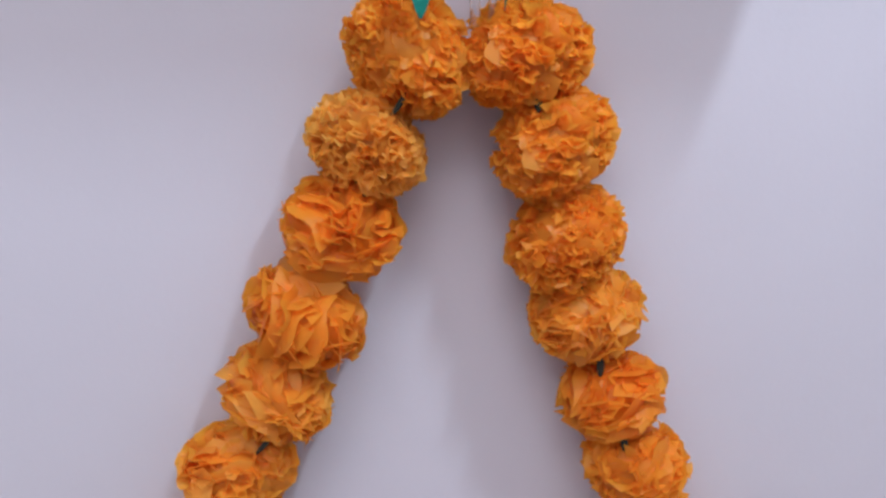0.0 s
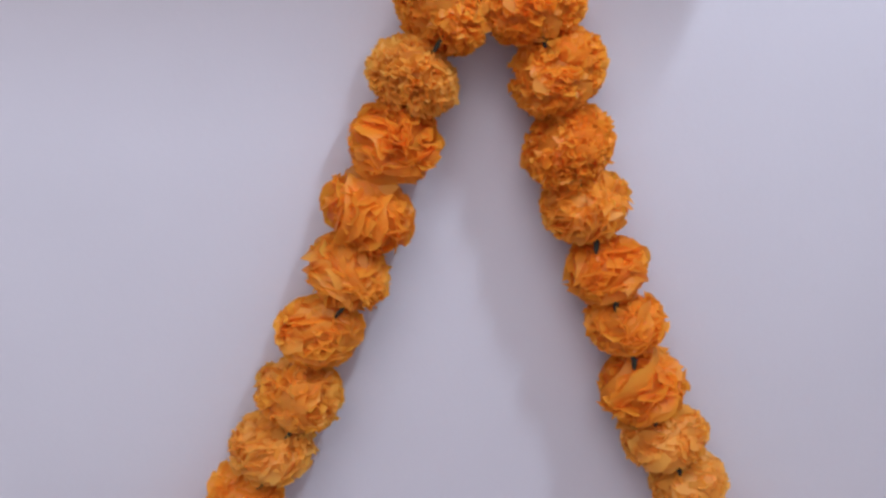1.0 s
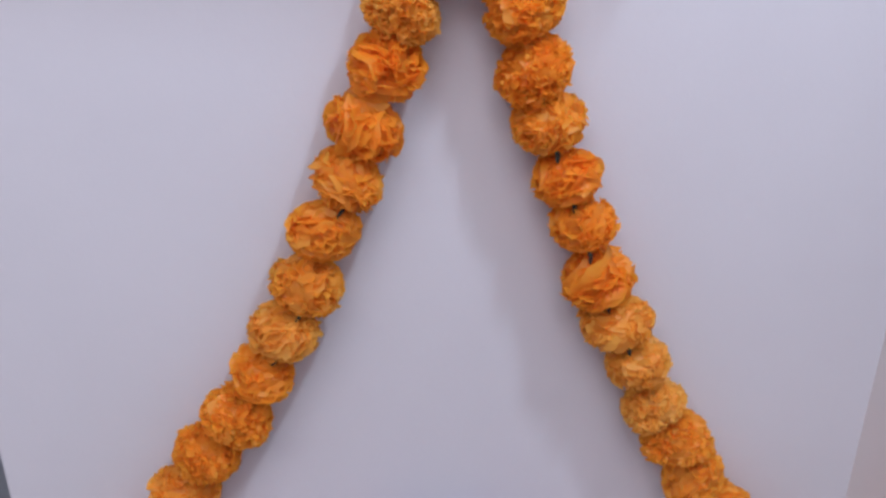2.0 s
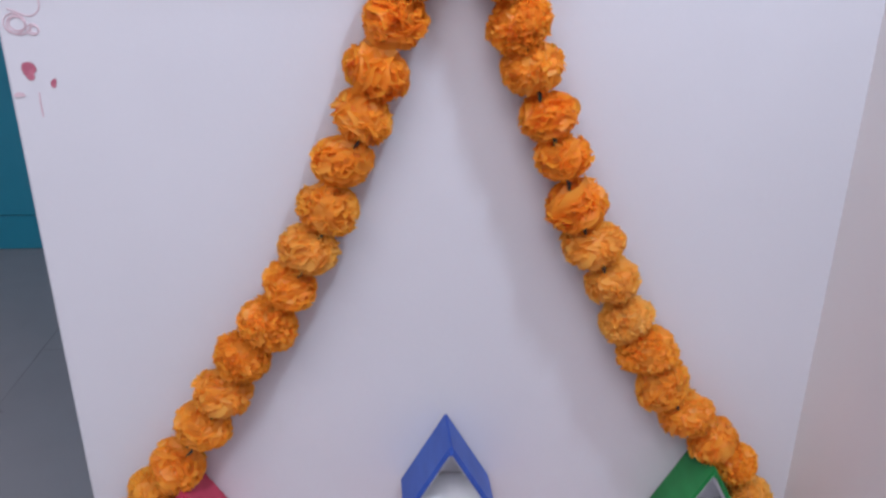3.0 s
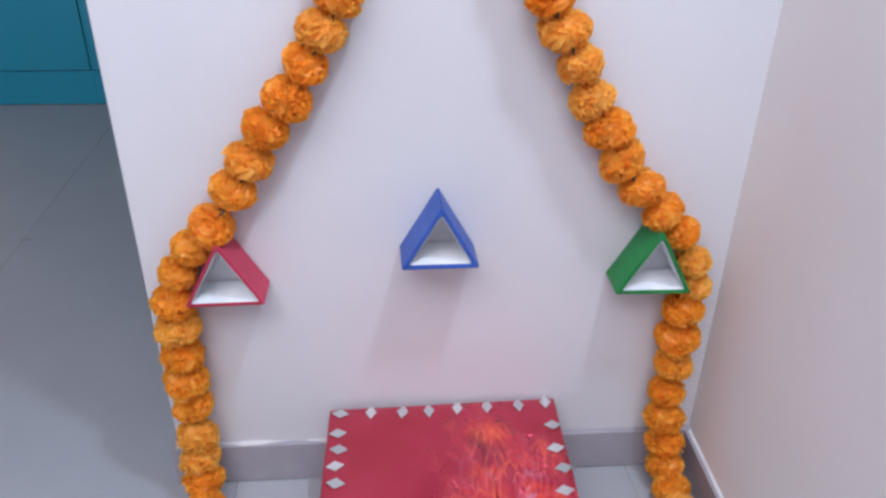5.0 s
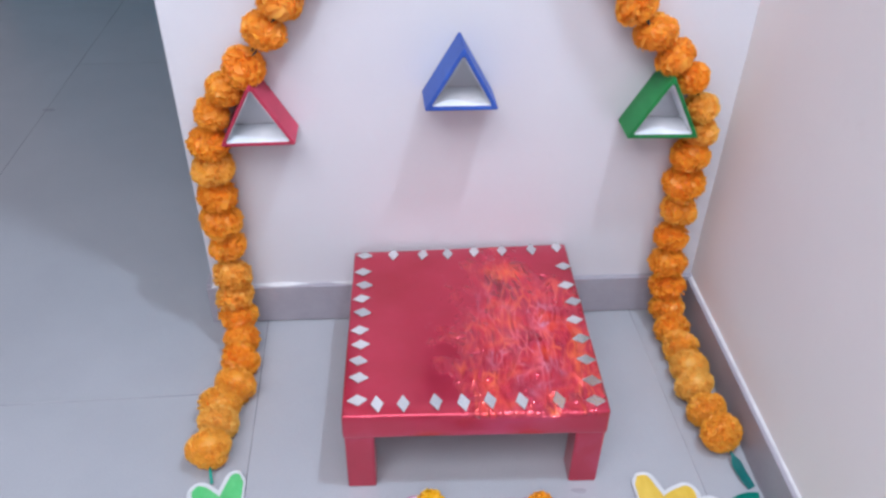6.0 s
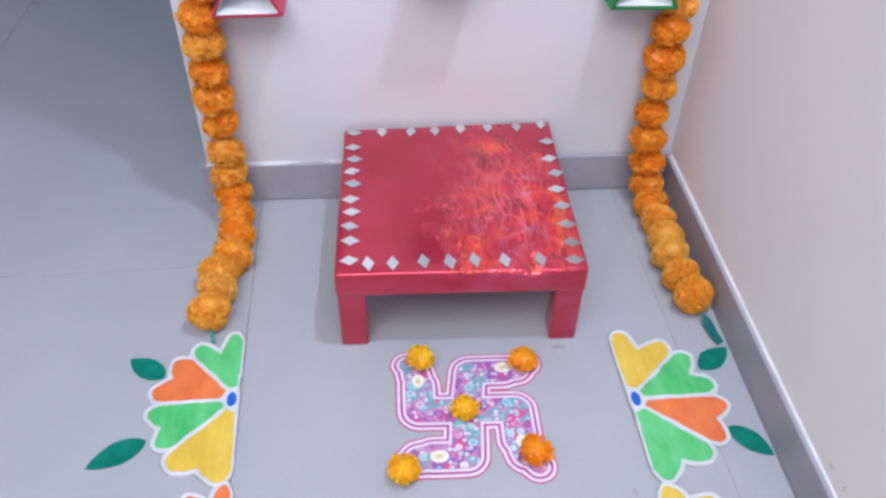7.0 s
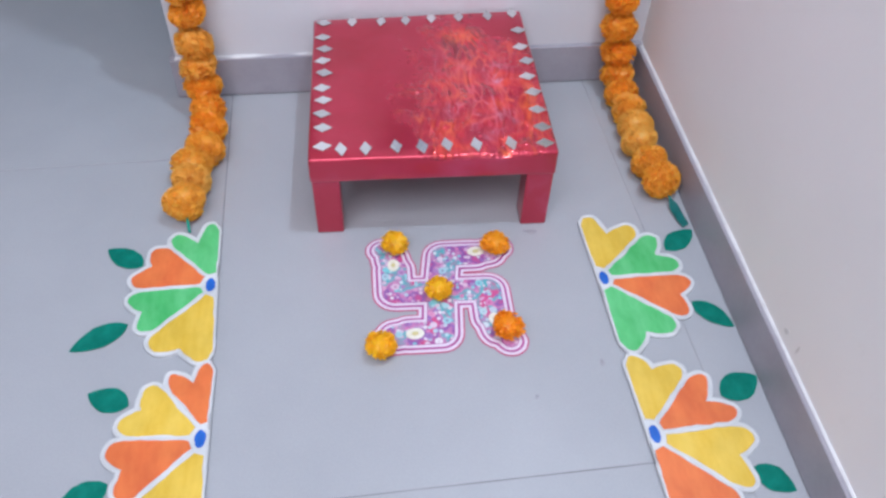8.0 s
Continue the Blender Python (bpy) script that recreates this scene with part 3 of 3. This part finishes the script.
POOLS = {"w": MILD, "f": FINE, "m": MID, "l": LOOSE, "s": SOFT}


def garland(name, line, styles, seed, label, small=()):
    """Flower heads strung on a cord along a line of points."""
    rg = random.Random(seed)
    g = thing(name, line[0], label, "garland", "marigold garlands on the wall")
    o = Vector(line[0])
    part("cord", tube([Vector(p) - o for p in smooth_line(line, 3)], 0.0016, 6), M_CORD, g, "dark green cord")
    n = len(line)
    for i, p in enumerate(line):
        d = (Vector(line[min(i + 1, n - 1)]) - Vector(line[max(i - 1, 0)])).normalized()
        pool = POOLS["s" if i > 25 else "w" if i > 13 else styles[i]]
        ob = part("flower_head", rg.choice(pool), None, g)
        r = 0.0295 * rg.uniform(0.96, 1.05) * (0.80 if i in small else 1.0) * (0.98 if i > 19 else 1.04 if i > 13 else 1.0)
        away = Vector((0, -1, 0)) if i < 22 else Vector((0, -0.3, 1))
        away = (away - d * away.dot(d)).normalized()
        q = Matrix((away, d.cross(away), d)).transposed().to_4x4()
        tilt = Euler((rg.uniform(-0.35, 0.35), rg.uniform(-0.4, 0.4), rg.uniform(-0.8, 0.8))).to_matrix().to_4x4()
        flat = Matrix.Scale(0.90, 4, (0, 1, 0)) if i < 22 else Matrix.Identity(4)
        m = Matrix.Translation(Vector(p) - o) @ flat @ q @ tilt @ Matrix.Scale(r, 4)
        ob.matrix_basis = m
    return g


WY = -0.0275
left_line = [(x, WY, z) for x, z in (
    (-0.008, 0.943), (-0.023, 0.903), (-0.037, 0.867), (-0.051, 0.825), (-0.065, 0.787), (-0.0825, 0.749), (-0.098, 0.706), (-0.117, 0.667),
    (-0.137, 0.634), (-0.159, 0.595), (-0.185, 0.559), (-0.208, 0.521), (-0.232, 0.485), (-0.263, 0.439), (-0.290, 0.409), (-0.310, 0.375),
    (-0.321, 0.333), (-0.322, 0.293), (-0.323, 0.251), (-0.324, 0.207), (-0.321, 0.163))]
left_line += [(-0.320, -0.034, 0.117), (-0.321, -0.040, 0.080), (-0.319, -0.050, 0.047), (-0.313, -0.080, 0.0275), (-0.309, -0.123, 0.0265),
              (-0.308, -0.173, 0.0265), (-0.323, -0.206, 0.0265), (-0.321, -0.239, 0.0265), (-0.325, -0.284, 0.0270)]
right_line = [(x, WY, z) for x, z in (
    (0.042, 0.945), (0.057, 0.907), (0.068, 0.864), (0.079, 0.827), (0.094, 0.786), (0.1085, 0.751), (0.124, 0.706), (0.143, 0.667),
    (0.164, 0.630), (0.180, 0.589), (0.204, 0.554), (0.226, 0.516), (0.254, 0.478), (0.286, 0.445), (0.313, 0.416), (0.335, 0.374),
    (0.341, 0.337), (0.334, 0.300), (0.335, 0.254), (0.335, 0.209), (0.334, 0.162))]
right_line += [(0.336, -0.034, 0.119), (0.340, -0.040, 0.076), (0.343, -0.050, 0.040), (0.343, -0.087, 0.0270), (0.345, -0.125, 0.0265),
               (0.346, -0.167, 0.0265), (0.341, -0.205, 0.0265), (0.343, -0.249, 0.0265), (0.349, -0.290, 0.0270)]
g_left = garland("marigold_garland", left_line, "ffmllmmmmffmmm", 3, "orange cloth marigold garland hung on wall, ending on floor", (14, 15))
g_right = garland("marigold_garland", right_line, "fffmlmlmmffmmm", 9, "orange cloth marigold garland hung on wall beside the corner", (14, 15, 16))


def knot(g, line, i, side=0.0, size=1.0):
    """The dark tie that shows between two heads."""
    a, b = Vector(line[i]), Vector(line[i + 1])
    d = (b - a).normalized()
    p = (a + b) / 2 + Vector((side, -0.0125, 0.0)) - Vector(line[0])
    part("knot", tube([p - d * 0.0055, p - d * 0.002 + Vector((0.001, -0.001, 0)), p + d * 0.002, p + d * 0.0055 + Vector((-0.001, 0, 0))],
                      [r * size for r in (0.0010, 0.0022, 0.0020, 0.0011)], 7), M_CORD, g, "dark green tie")


for i in (0, 1, 4, 6, 7, 11, 12):
    knot(g_left, left_line, i, 0.004, 0.65)
for i in (0, 2, 3, 4, 5, 6, 7, 11):
    knot(g_right, right_line, i, -0.003, 0.85)


def leaf_mesh(length, width, thick=0.0012, cup=0.08, seed=0, point=1.0):
    """A leaf along +x from its stalk at the origin, with a folded midrib and slightly uneven rim."""
    rs = random.Random(seed)
    bm = bmesh.new()
    n, rows = 12, []
    for i in range(n + 1):
        s = i / n
        w = width / 2 * (math.sin(math.pi * s ** 0.85) ** 0.8) * (1 + rs.uniform(-0.04, 0.04)) + 0.0006
        lift = cup * length * 0.35 * math.sin(math.pi * s)
        rows.append([bm.verts.new((length * s, w * k, 0.0006 + lift * (0.35 + 0.65 * abs(k)) + 0.0002 * rs.random())) for k in (-1, -0.5, 0, 0.5, 1)])
    for a, b in zip(rows, rows[1:]):
        for j in range(4):
            bm.faces.new((a[j], b[j], b[j + 1], a[j + 1]))
    made = bmesh.ops.solidify(bm, geom=list(bm.faces), thickness=thick)
    for v in bm.verts:
        v.co.z = max(v.co.z, 0.0002)
    return bm


def hang_leaf(g, line, at, aim, length, width, seed):
    ob = part("leaf", leaf_mesh(length, width, 0.0010, 0.05, seed), M_GREEN_LEAF, g, "green felt leaf")
    ob.matrix_basis = Matrix.Translation(Vector(at) - Vector(line[0])) @ Vector(aim).to_track_quat("X", "Z").to_matrix().to_4x4()
    return ob


hang_leaf(g_left, left_line, (-0.006, -0.056, 0.990), (0.001, -0.004, -0.034), 0.0345, 0.010, 1)
hang_leaf(g_right, right_line, (0.034, -0.050, 0.990), (-0.004, 0.0, -0.028), 0.0295, 0.010, 2)
part("hanging_loop", tube([Vector(p) - Vector(right_line[0]) for p in smooth_line([(0.020, -0.030, 0.955), (0.019, -0.034, 0.975), (0.021, -0.030, 1.0)], 5)], 0.0022, 8),
     M_CLEAR, g_right, "clear plastic hanging loop")
part("hanging_loop", tube([Vector(p) - Vector(right_line[0]) for p in smooth_line([(0.027, -0.030, 0.955), (0.0265, -0.034, 0.975), (0.026, -0.030, 1.0)], 5)], 0.0016, 8),
     M_CLEAR, g_right, "clear plastic hanging loop")
part("thread", tube([Vector(p) - Vector(left_line[0]) for p in smooth_line([(-0.3235, -0.296, 0.020), (-0.3215, -0.310, 0.0085), (-0.3185, -0.322, 0.0065)], 5)], 0.0018, 6),
     M_GREEN_LEAF, g_left, "green thread end")


def ribbon_tail(g, line):
    """The flat green tail at the garland's end, twisted once."""
    bm, rows = bmesh.new(), []
    pts = smooth_line([(0.351, -0.298, 0.030), (0.357, -0.313, 0.014), (0.3615, -0.330, 0.007), (0.365, -0.348, 0.005), (0.369, -0.362, 0.003)], 6)
    for i, p in enumerate(pts):
        s = i / (len(pts) - 1)
        w = 0.0017 + 0.0046 * min(1.0, max(0.0, (s - 0.30) * 7)) * (1.0 - 0.35 * max(0.0, s - 0.75) * 4)
        a = 0.5 * math.sin(4.4 * s)
        off = Vector((math.cos(a) * w, 0.25 * w, abs(math.sin(a)) * w))
        rows.append([bm.verts.new(p - Vector(line[0]) + off * k + Vector((0, 0, 0.001))) for k in (-1, 0, 1)])
    for a, b in zip(rows, rows[1:]):
        for j in range(2):
            bm.faces.new((a[j], b[j], b[j + 1], a[j + 1]))
    bmesh.ops.solidify(bm, geom=list(bm.faces), thickness=0.0009)
    part("ribbon_tail", bm, M_TAIL, g, "twisted green felt tail")


ribbon_tail(g_right, right_line)

# ---------------------------------------------------------------- painted half flowers on the floor
def heart(a0, a1, length, notch, seed):
    """One heart-shaped petal that fills the sector from a0 to a1, with straight sides and a cleft at notch."""
    mid, h = radians((a0 + a1) / 2), radians((a1 - a0) / 2)
    side = lambda u: u * math.tan(h) - 0.0031 / math.cos(h)
    start = max(0.0200, (0.0031 / math.cos(h) + 0.0018) / math.tan(h))
    bend = 0.74 * length * math.cos(h)
    ha = math.atan2(side(bend), bend)
    ctrl = [(start, side(start)), ((start + bend) / 2, side((start + bend) / 2)), (bend, side(bend))]
    ctrl += [(r * length * math.cos(k * ha), r * length * math.sin(k * ha)) for r, k in ((0.90, 0.99), (0.985, 0.82), (1.0, 0.56))]
    ctrl += [(0.45 * length + 0.55 * notch, length * 0.22 * math.sin(ha)), (notch, 0.0)]
    half = [Vector((p.x, p.y)) for p in smooth_line([Vector((u, v, 0)) for u, v in ctrl], 4)]
    loop = half + [Vector((p.x, -p.y)) for p in half[-2::-1]]
    turn = Matrix.Rotation(mid, 2)
    out = []
    for p in loop:
        v = noise.noise_vector(Vector((p.x * 70 + seed * 7.3, p.y * 70, seed * 3.1))) * 0.0020 + noise.noise_vector(Vector((p.x * 260, p.y * 260, seed))) * 0.0007
        out.append(turn @ Vector((p.x + v.x, p.y + v.y)))
    return out


def grown(loop, by):
    n, out = len(loop), []
    for i, p in enumerate(loop):
        d = loop[(i + 1) % n] - loop[i - 1]
        out.append(p + Vector((-d.y, d.x)).normalized() * by)
    return out


def reach(loops, a):
    """How far a ray from the origin at angle a meets the outlines."""
    d, best = Vector((math.cos(a), math.sin(a))), 0.0
    for loop in loops:
        for p, q in zip(loop, loop[1:] + loop[:1]):
            e = q - p
            den = d.x * e.y - d.y * e.x
            if abs(den) < 1e-9:
                continue
            s = (d.y * p.x - d.x * p.y) / den
            t = (p.x * e.y - p.y * e.x) / den
            if 0 <= s <= 1 and t > best:
                best = t
    return best


def half_flower(at, turn, petals, label, seed, rim=0.0050):
    """A half flower cut from board, white with coloured heart petals and a blue middle; it fans out along +x."""
    f = thing("half_flower", (*at, 0.0), label, "floor decoration", "painted half flowers on the floor", turn=turn)
    rs = random.Random(seed)
    loops = [heart(a0, a1, length, notch, seed + 5 * k) for k, (a0, a1, length, notch, _) in enumerate(petals)]
    wide = [grown(lp, rim) for lp in loops]
    rays = [radians(-87 + 174 * k / 160) for k in range(161)]
    far = [max(reach(wide, a), 0.0215) + 0.0009 * noise.noise((a * 9, at[0] * 50, at[1] * 50)) for a in rays]
    edge = lambda y: -0.0012 + 0.0014 * noise.noise((y * 40, seed, 0))
    outline = [(edge(-k), -far[0] * k) for k in (0.1, 0.3, 0.5, 0.7, 0.86)]
    outline += [(r * math.cos(a), r * math.sin(a)) for r, a in zip(far, rays)]
    outline += [(edge(k), far[-1] * k) for k in (0.86, 0.7, 0.5, 0.3, 0.1)]
    part("board", plate(outline, 0.0002, 0.0042), M_BOARD, f, "white painted board")
    bead = [Vector((x * 0.985 + 0.0004, y * 0.985, 0.0040)) for x, y in outline]
    part("rim", tube(bead + bead[:2], [0.0017 + 0.0006 * noise.noise((p.x * 90, p.y * 90, seed)) for p in bead + bead[:2]], 6), M_BOARD, f, "raised white rim")
    for i, (lp, spec) in enumerate(zip(loops, petals)):
        part("petal", plate([tuple(p) for p in lp], 0.0040, 0.0046 + 0.00015 * i, 0.0003), spec[4], f)
        line = [Vector((p.x, p.y, 0.0043)) for p in grown(lp, 0.0010)]
        line += line[:2]
        part("border", tube(line, [0.0011 + 0.0007 * noise.noise((p.x * 120 + 9 * i, p.y * 120, seed)) for p in line], 5), M_BOARD, f, "raised white border line")
    mid = [(0.0078 + 0.0062 * math.cos(radians(a)) + rs.uniform(-0.0005, 0.0005), 0.0112 * math.sin(radians(a)) + rs.uniform(-0.0006, 0.0006)) for a in range(0, 360, 20)]
    part("middle", plate(mid, 0.0040, 0.0048, 0.0003), M_P_BLUE, f, "blue painted middle")
    return f


G, O, Y = M_P_GREEN, M_P_ORANGE, M_P_YELLOW
half_flower((-0.2750, -0.416), 182.3, [(-92.5, -49, 0.110, 0.081, G), (-49, -1, 0.109, 0.094, O), (-1, 43, 0.109, 0.096, G), (43, 92.5, 0.119, 0.103, Y)],
            "white half flower with green, orange and yellow petals on floor", 1)
half_flower((-0.2660, -0.637), 180.8, [(-92.5, -53, 0.099, 0.077, O), (-53, -6, 0.103, 0.088, Y), (-6, 43, 0.107, 0.092, O), (43, 92.5, 0.110, 0.096, Y)],
            "white half flower with orange and yellow petals on floor", 2)
half_flower((0.2215, -0.447), 1.3, [(42, 92.5, 0.112, 0.084, Y), (-1, 42, 0.116, 0.094, G), (-42, -1, 0.121, 0.107, O), (-92.5, -42, 0.118, 0.098, G)],
            "white half flower with yellow, green and orange petals on floor", 3)
half_flower((0.2230, -0.677), 0.7, [(46, 92.5, 0.106, 0.089, Y), (2, 46, 0.112, 0.088, O), (-43, 2, 0.119, 0.100, Y), (-92.5, -43, 0.116, 0.099, O)],
            "white half flower with yellow and orange petals on floor", 4)


def floor_leaf(base, tip, width, seed):
    b, t = Vector((*base, 0.0)), Vector((*tip, 0.0))
    ob = tagged(part("leaf", leaf_mesh((t - b).length, width, 0.0010, 0.05, seed), M_GREEN_LEAF), "dark green felt leaf lying on floor", "leaf", "felt leaves by the half flowers")
    ob.matrix_world = Matrix.Translation(b) @ (t - b).to_track_quat("X", "Z").to_matrix().to_4x4()


floor_leaf((-0.3745, -0.374), (-0.4245, -0.340), 0.030, 1)
floor_leaf((-0.3785, -0.469), (-0.4415, -0.504), 0.032, 2)
floor_leaf((-0.3595, -0.586), (-0.4080, -0.566), 0.031, 3)
floor_leaf((-0.3660, -0.680), (-0.4180, -0.712), 0.034, 4)
floor_leaf((0.3280, -0.402), (0.3765, -0.367), 0.030, 5)
floor_leaf((0.3350, -0.493), (0.3765, -0.537), 0.028, 6)
floor_leaf((0.3250, -0.634), (0.3775, -0.610), 0.036, 7)
floor_leaf((0.3290, -0.725), (0.3665, -0.755), 0.030, 8)

# ---------------------------------------------------------------- printed emblem with bent arms, and its marigolds
EMBLEM = (0.0120, -0.4490)


def capsule(bm, p, q, w, z):
    """A flat bar from p to q with round ends; returns the vertices at p and q."""
    p, q = Vector(p), Vector(q)
    base = math.atan2(q.y - p.y, q.x - p.x)
    mid, fans = [], []
    for o, turn in ((q, -math.pi / 2), (p, math.pi / 2)):
        c = bm.verts.new((o.x, o.y, z))
        rim = [bm.verts.new((o.x + w / 2 * math.cos(base + turn + math.pi * k / 12), o.y + w / 2 * math.sin(base + turn + math.pi * k / 12), z)) for k in range(13)]
        for u, v in zip(rim, rim[1:]):
            bm.faces.new((c, u, v))
        mid.append(c)
        fans.append(rim)
    bm.faces.new((mid[0], fans[0][-1], fans[1][0], mid[1]))
    bm.faces.new((mid[1], fans[1][-1], fans[0][0], mid[0]))
    return mid[1], mid[0]


emblem = thing("floor_emblem", (*EMBLEM, 0.0), "printed pink and white festive emblem sticker with bent arms on floor", "floor decoration", turn=-2.0)
HOOKS = (((-0.0585, 0.0), (-0.0595, 0.040), (-0.0640, 0.060), (-0.0745, 0.0740)), ((0.0615, 0.0), (0.0625, -0.045), (0.0680, -0.066), (0.0810, -0.0825)),
         ((0.008, 0.0600), (0.050, 0.0605), (0.068, 0.0640), (0.082, 0.0730)), ((-0.004, -0.066), (-0.044, -0.0665), (-0.060, -0.0690), (-0.074, -0.0765)))
BARS = [((-0.0585, 0.0), (0.0, 0.0)), ((0.0, 0.0), (0.0615, 0.0)), ((0.008, 0.0600), (0.0, 0.0)), ((0.0, 0.0), (-0.004, -0.066))]
BARS += [seg for h in HOOKS for seg in zip(h, h[1:])]
for i, (w, mat, nm) in enumerate(((0.0602, M_PR[0], "rim"), (0.0562, M_PR[1], "band"), (0.0486, M_PR[2], "band"),
                                  (0.0426, M_PR[1], "band"), (0.0350, M_PR[2], "band"), (0.0334, M_MOSAIC, "mosaic"))):
    bm = bmesh.new()
    ends = {}
    for j, (p, q) in enumerate(BARS):
        taper = (0.0, 0.004, 0.014)[(j - 4) % 3] if j > 3 else 0.0
        for spot, v in zip((p, q), capsule(bm, p, q, max(0.004, w - taper), 0.0006 + 0.00030 * i + 0.000018 * j)):
            if spot in ends:
                bm.edges.new((ends[spot], v))
            ends[spot] = v
    part(nm, bm, mat, emblem)


M_CREAM = painted("print_cream", (0.66, 0.64, 0.52), (0.72, 0.71, 0.64), 90.0, 0.4, 0.02)
M_OCHRE = painted("print_ochre", (0.52, 0.47, 0.20), (0.60, 0.54, 0.28), 90.0, 0.4, 0.02)


def bud(x, y, r, turn):
    """A cream oval printed on the emblem, with a yellowish heart."""
    for nm, mat, k, z in (("printed_bud", M_CREAM, 1.0, 0.0028), ("bud_heart", M_OCHRE, 0.38, 0.0031)):
        oval = [(r * k * math.cos(radians(a)), r * k * 0.74 * math.sin(radians(a))) for a in range(0, 360, 15)]
        ob = part(nm, plate(oval, z, z + 0.0003), mat, emblem, "cream printed oval" if k == 1.0 else "yellowish heart of the oval")
        ob.location = (x, y, 0)
        ob.rotation_euler = (0, 0, turn)


for x, y, r, turn in ((-0.060, 0.046, 0.0105, 1.5), (0.052, 0.066, 0.0115, 0.1), (0.066, -0.050, 0.0110, 1.9), (-0.036, -0.067, 0.0115, 0.1)):
    bud(x, y, r, turn)

UP = ((0, 0, 1), (0, 0, -1))
MARI = [tissue_head("marigold", 71 + i, 170, 0.23, UP, 0.15, 3.0, M_MARIGOLD) for i in range(2)]
MARI_DEEP = [tissue_head("marigold", 81 + i, 170, 0.23, UP, 0.15, 3.0, M_MARIGOLD_DEEP) for i in range(2)]


def marigold(x, y, r, mesh, label, turn):
    ob = tagged(part("marigold", mesh, None), label, "flower", "loose marigolds on the emblem")
    ob.matrix_world = pose(x, y, 0.0020 + r * 0.66, 6 * math.sin(turn), 5 * math.cos(turn), turn * 57) @ Matrix.Diagonal((r, r, r * 0.84, 1))


marigold(-0.0425, -0.3715, 0.0192, MARI[0], "yellow marigold head on the printed emblem", 0.3)
marigold(0.0935, -0.3815, 0.0192, MARI_DEEP[0], "orange marigold head on the printed emblem", 1.9)
marigold(0.0095, -0.4530, 0.0178, MARI[1], "yellow marigold head on the printed emblem", 3.1)
marigold(0.0880, -0.5205, 0.0198, MARI_DEEP[1], "orange marigold head on the printed emblem", 4.4)
marigold(-0.0695, -0.5360, 0.0202, MARI[0], "yellow marigold head on the printed emblem", 5.2)

# ---------------------------------------------------------------- floor tiles, last
floor = setting("floor", box(LEFT - 0.12, 0.62, FRONT - 0.12, BACK + 0.12, -0.10, -0.0003), M_GROUT, "grey matt stone tile floor with thin joints", "floor")
JOINT = 0.0011
SKEW = Matrix.Translation((-0.281, -0.16, 0)) @ Matrix.Rotation(radians(1.5), 4, "Z") @ Matrix.Translation((0.281, 0.16, 0))   # the tiles lie a little off square
columns = [(-0.281 + 0.585 * k, -0.160 if k % 2 else -0.722) for k in range(-4, 3)]
TILES = {}
for x, y0 in columns:
    for k in range(-3, 3):
        a, b = max(x, LEFT - 0.05), min(x + 0.585, 0.55)
        c, d = max(y0 + 1.2 * k, FRONT - 0.1), min(y0 + 1.2 * (k + 1), BACK + 0.1)
        if b - a < 0.05 or d - c < 0.05:
            continue
        size = (round(b - a, 3), round(d - c, 3))
        if size not in TILES:
            TILES[size] = mesh_of("tile", box(-size[0] / 2 + JOINT / 2, size[0] / 2 - JOINT / 2, -size[1] / 2 + JOINT / 2, size[1] / 2 - JOINT / 2, -0.0010, 0.0, 0.0004, 1), M_TILE)
        t = part("tile", TILES[size], None, floor)
        t.matrix_world = SKEW @ Matrix.Translation(((a + b) / 2, (c + d) / 2, 0.0))


def smudge(x, y, rx, ry, seed):
    ob = part("smudge", blot(rx, ry, seed), M_SMUDGE)
    ob.location = (x, y, 0.0)
    tagged(ob, "small grey smudge on floor tile", "smudge", "smudges on the floor")


smudge(-0.883, 0.757, 0.014, 0.007, 11)
smudge(0.148, -0.352, 0.009, 0.004, 12)
smudge(0.196, -0.575, 0.002, 0.006, 13)
smudge(0.108, -0.615, 0.002, 0.003, 14)
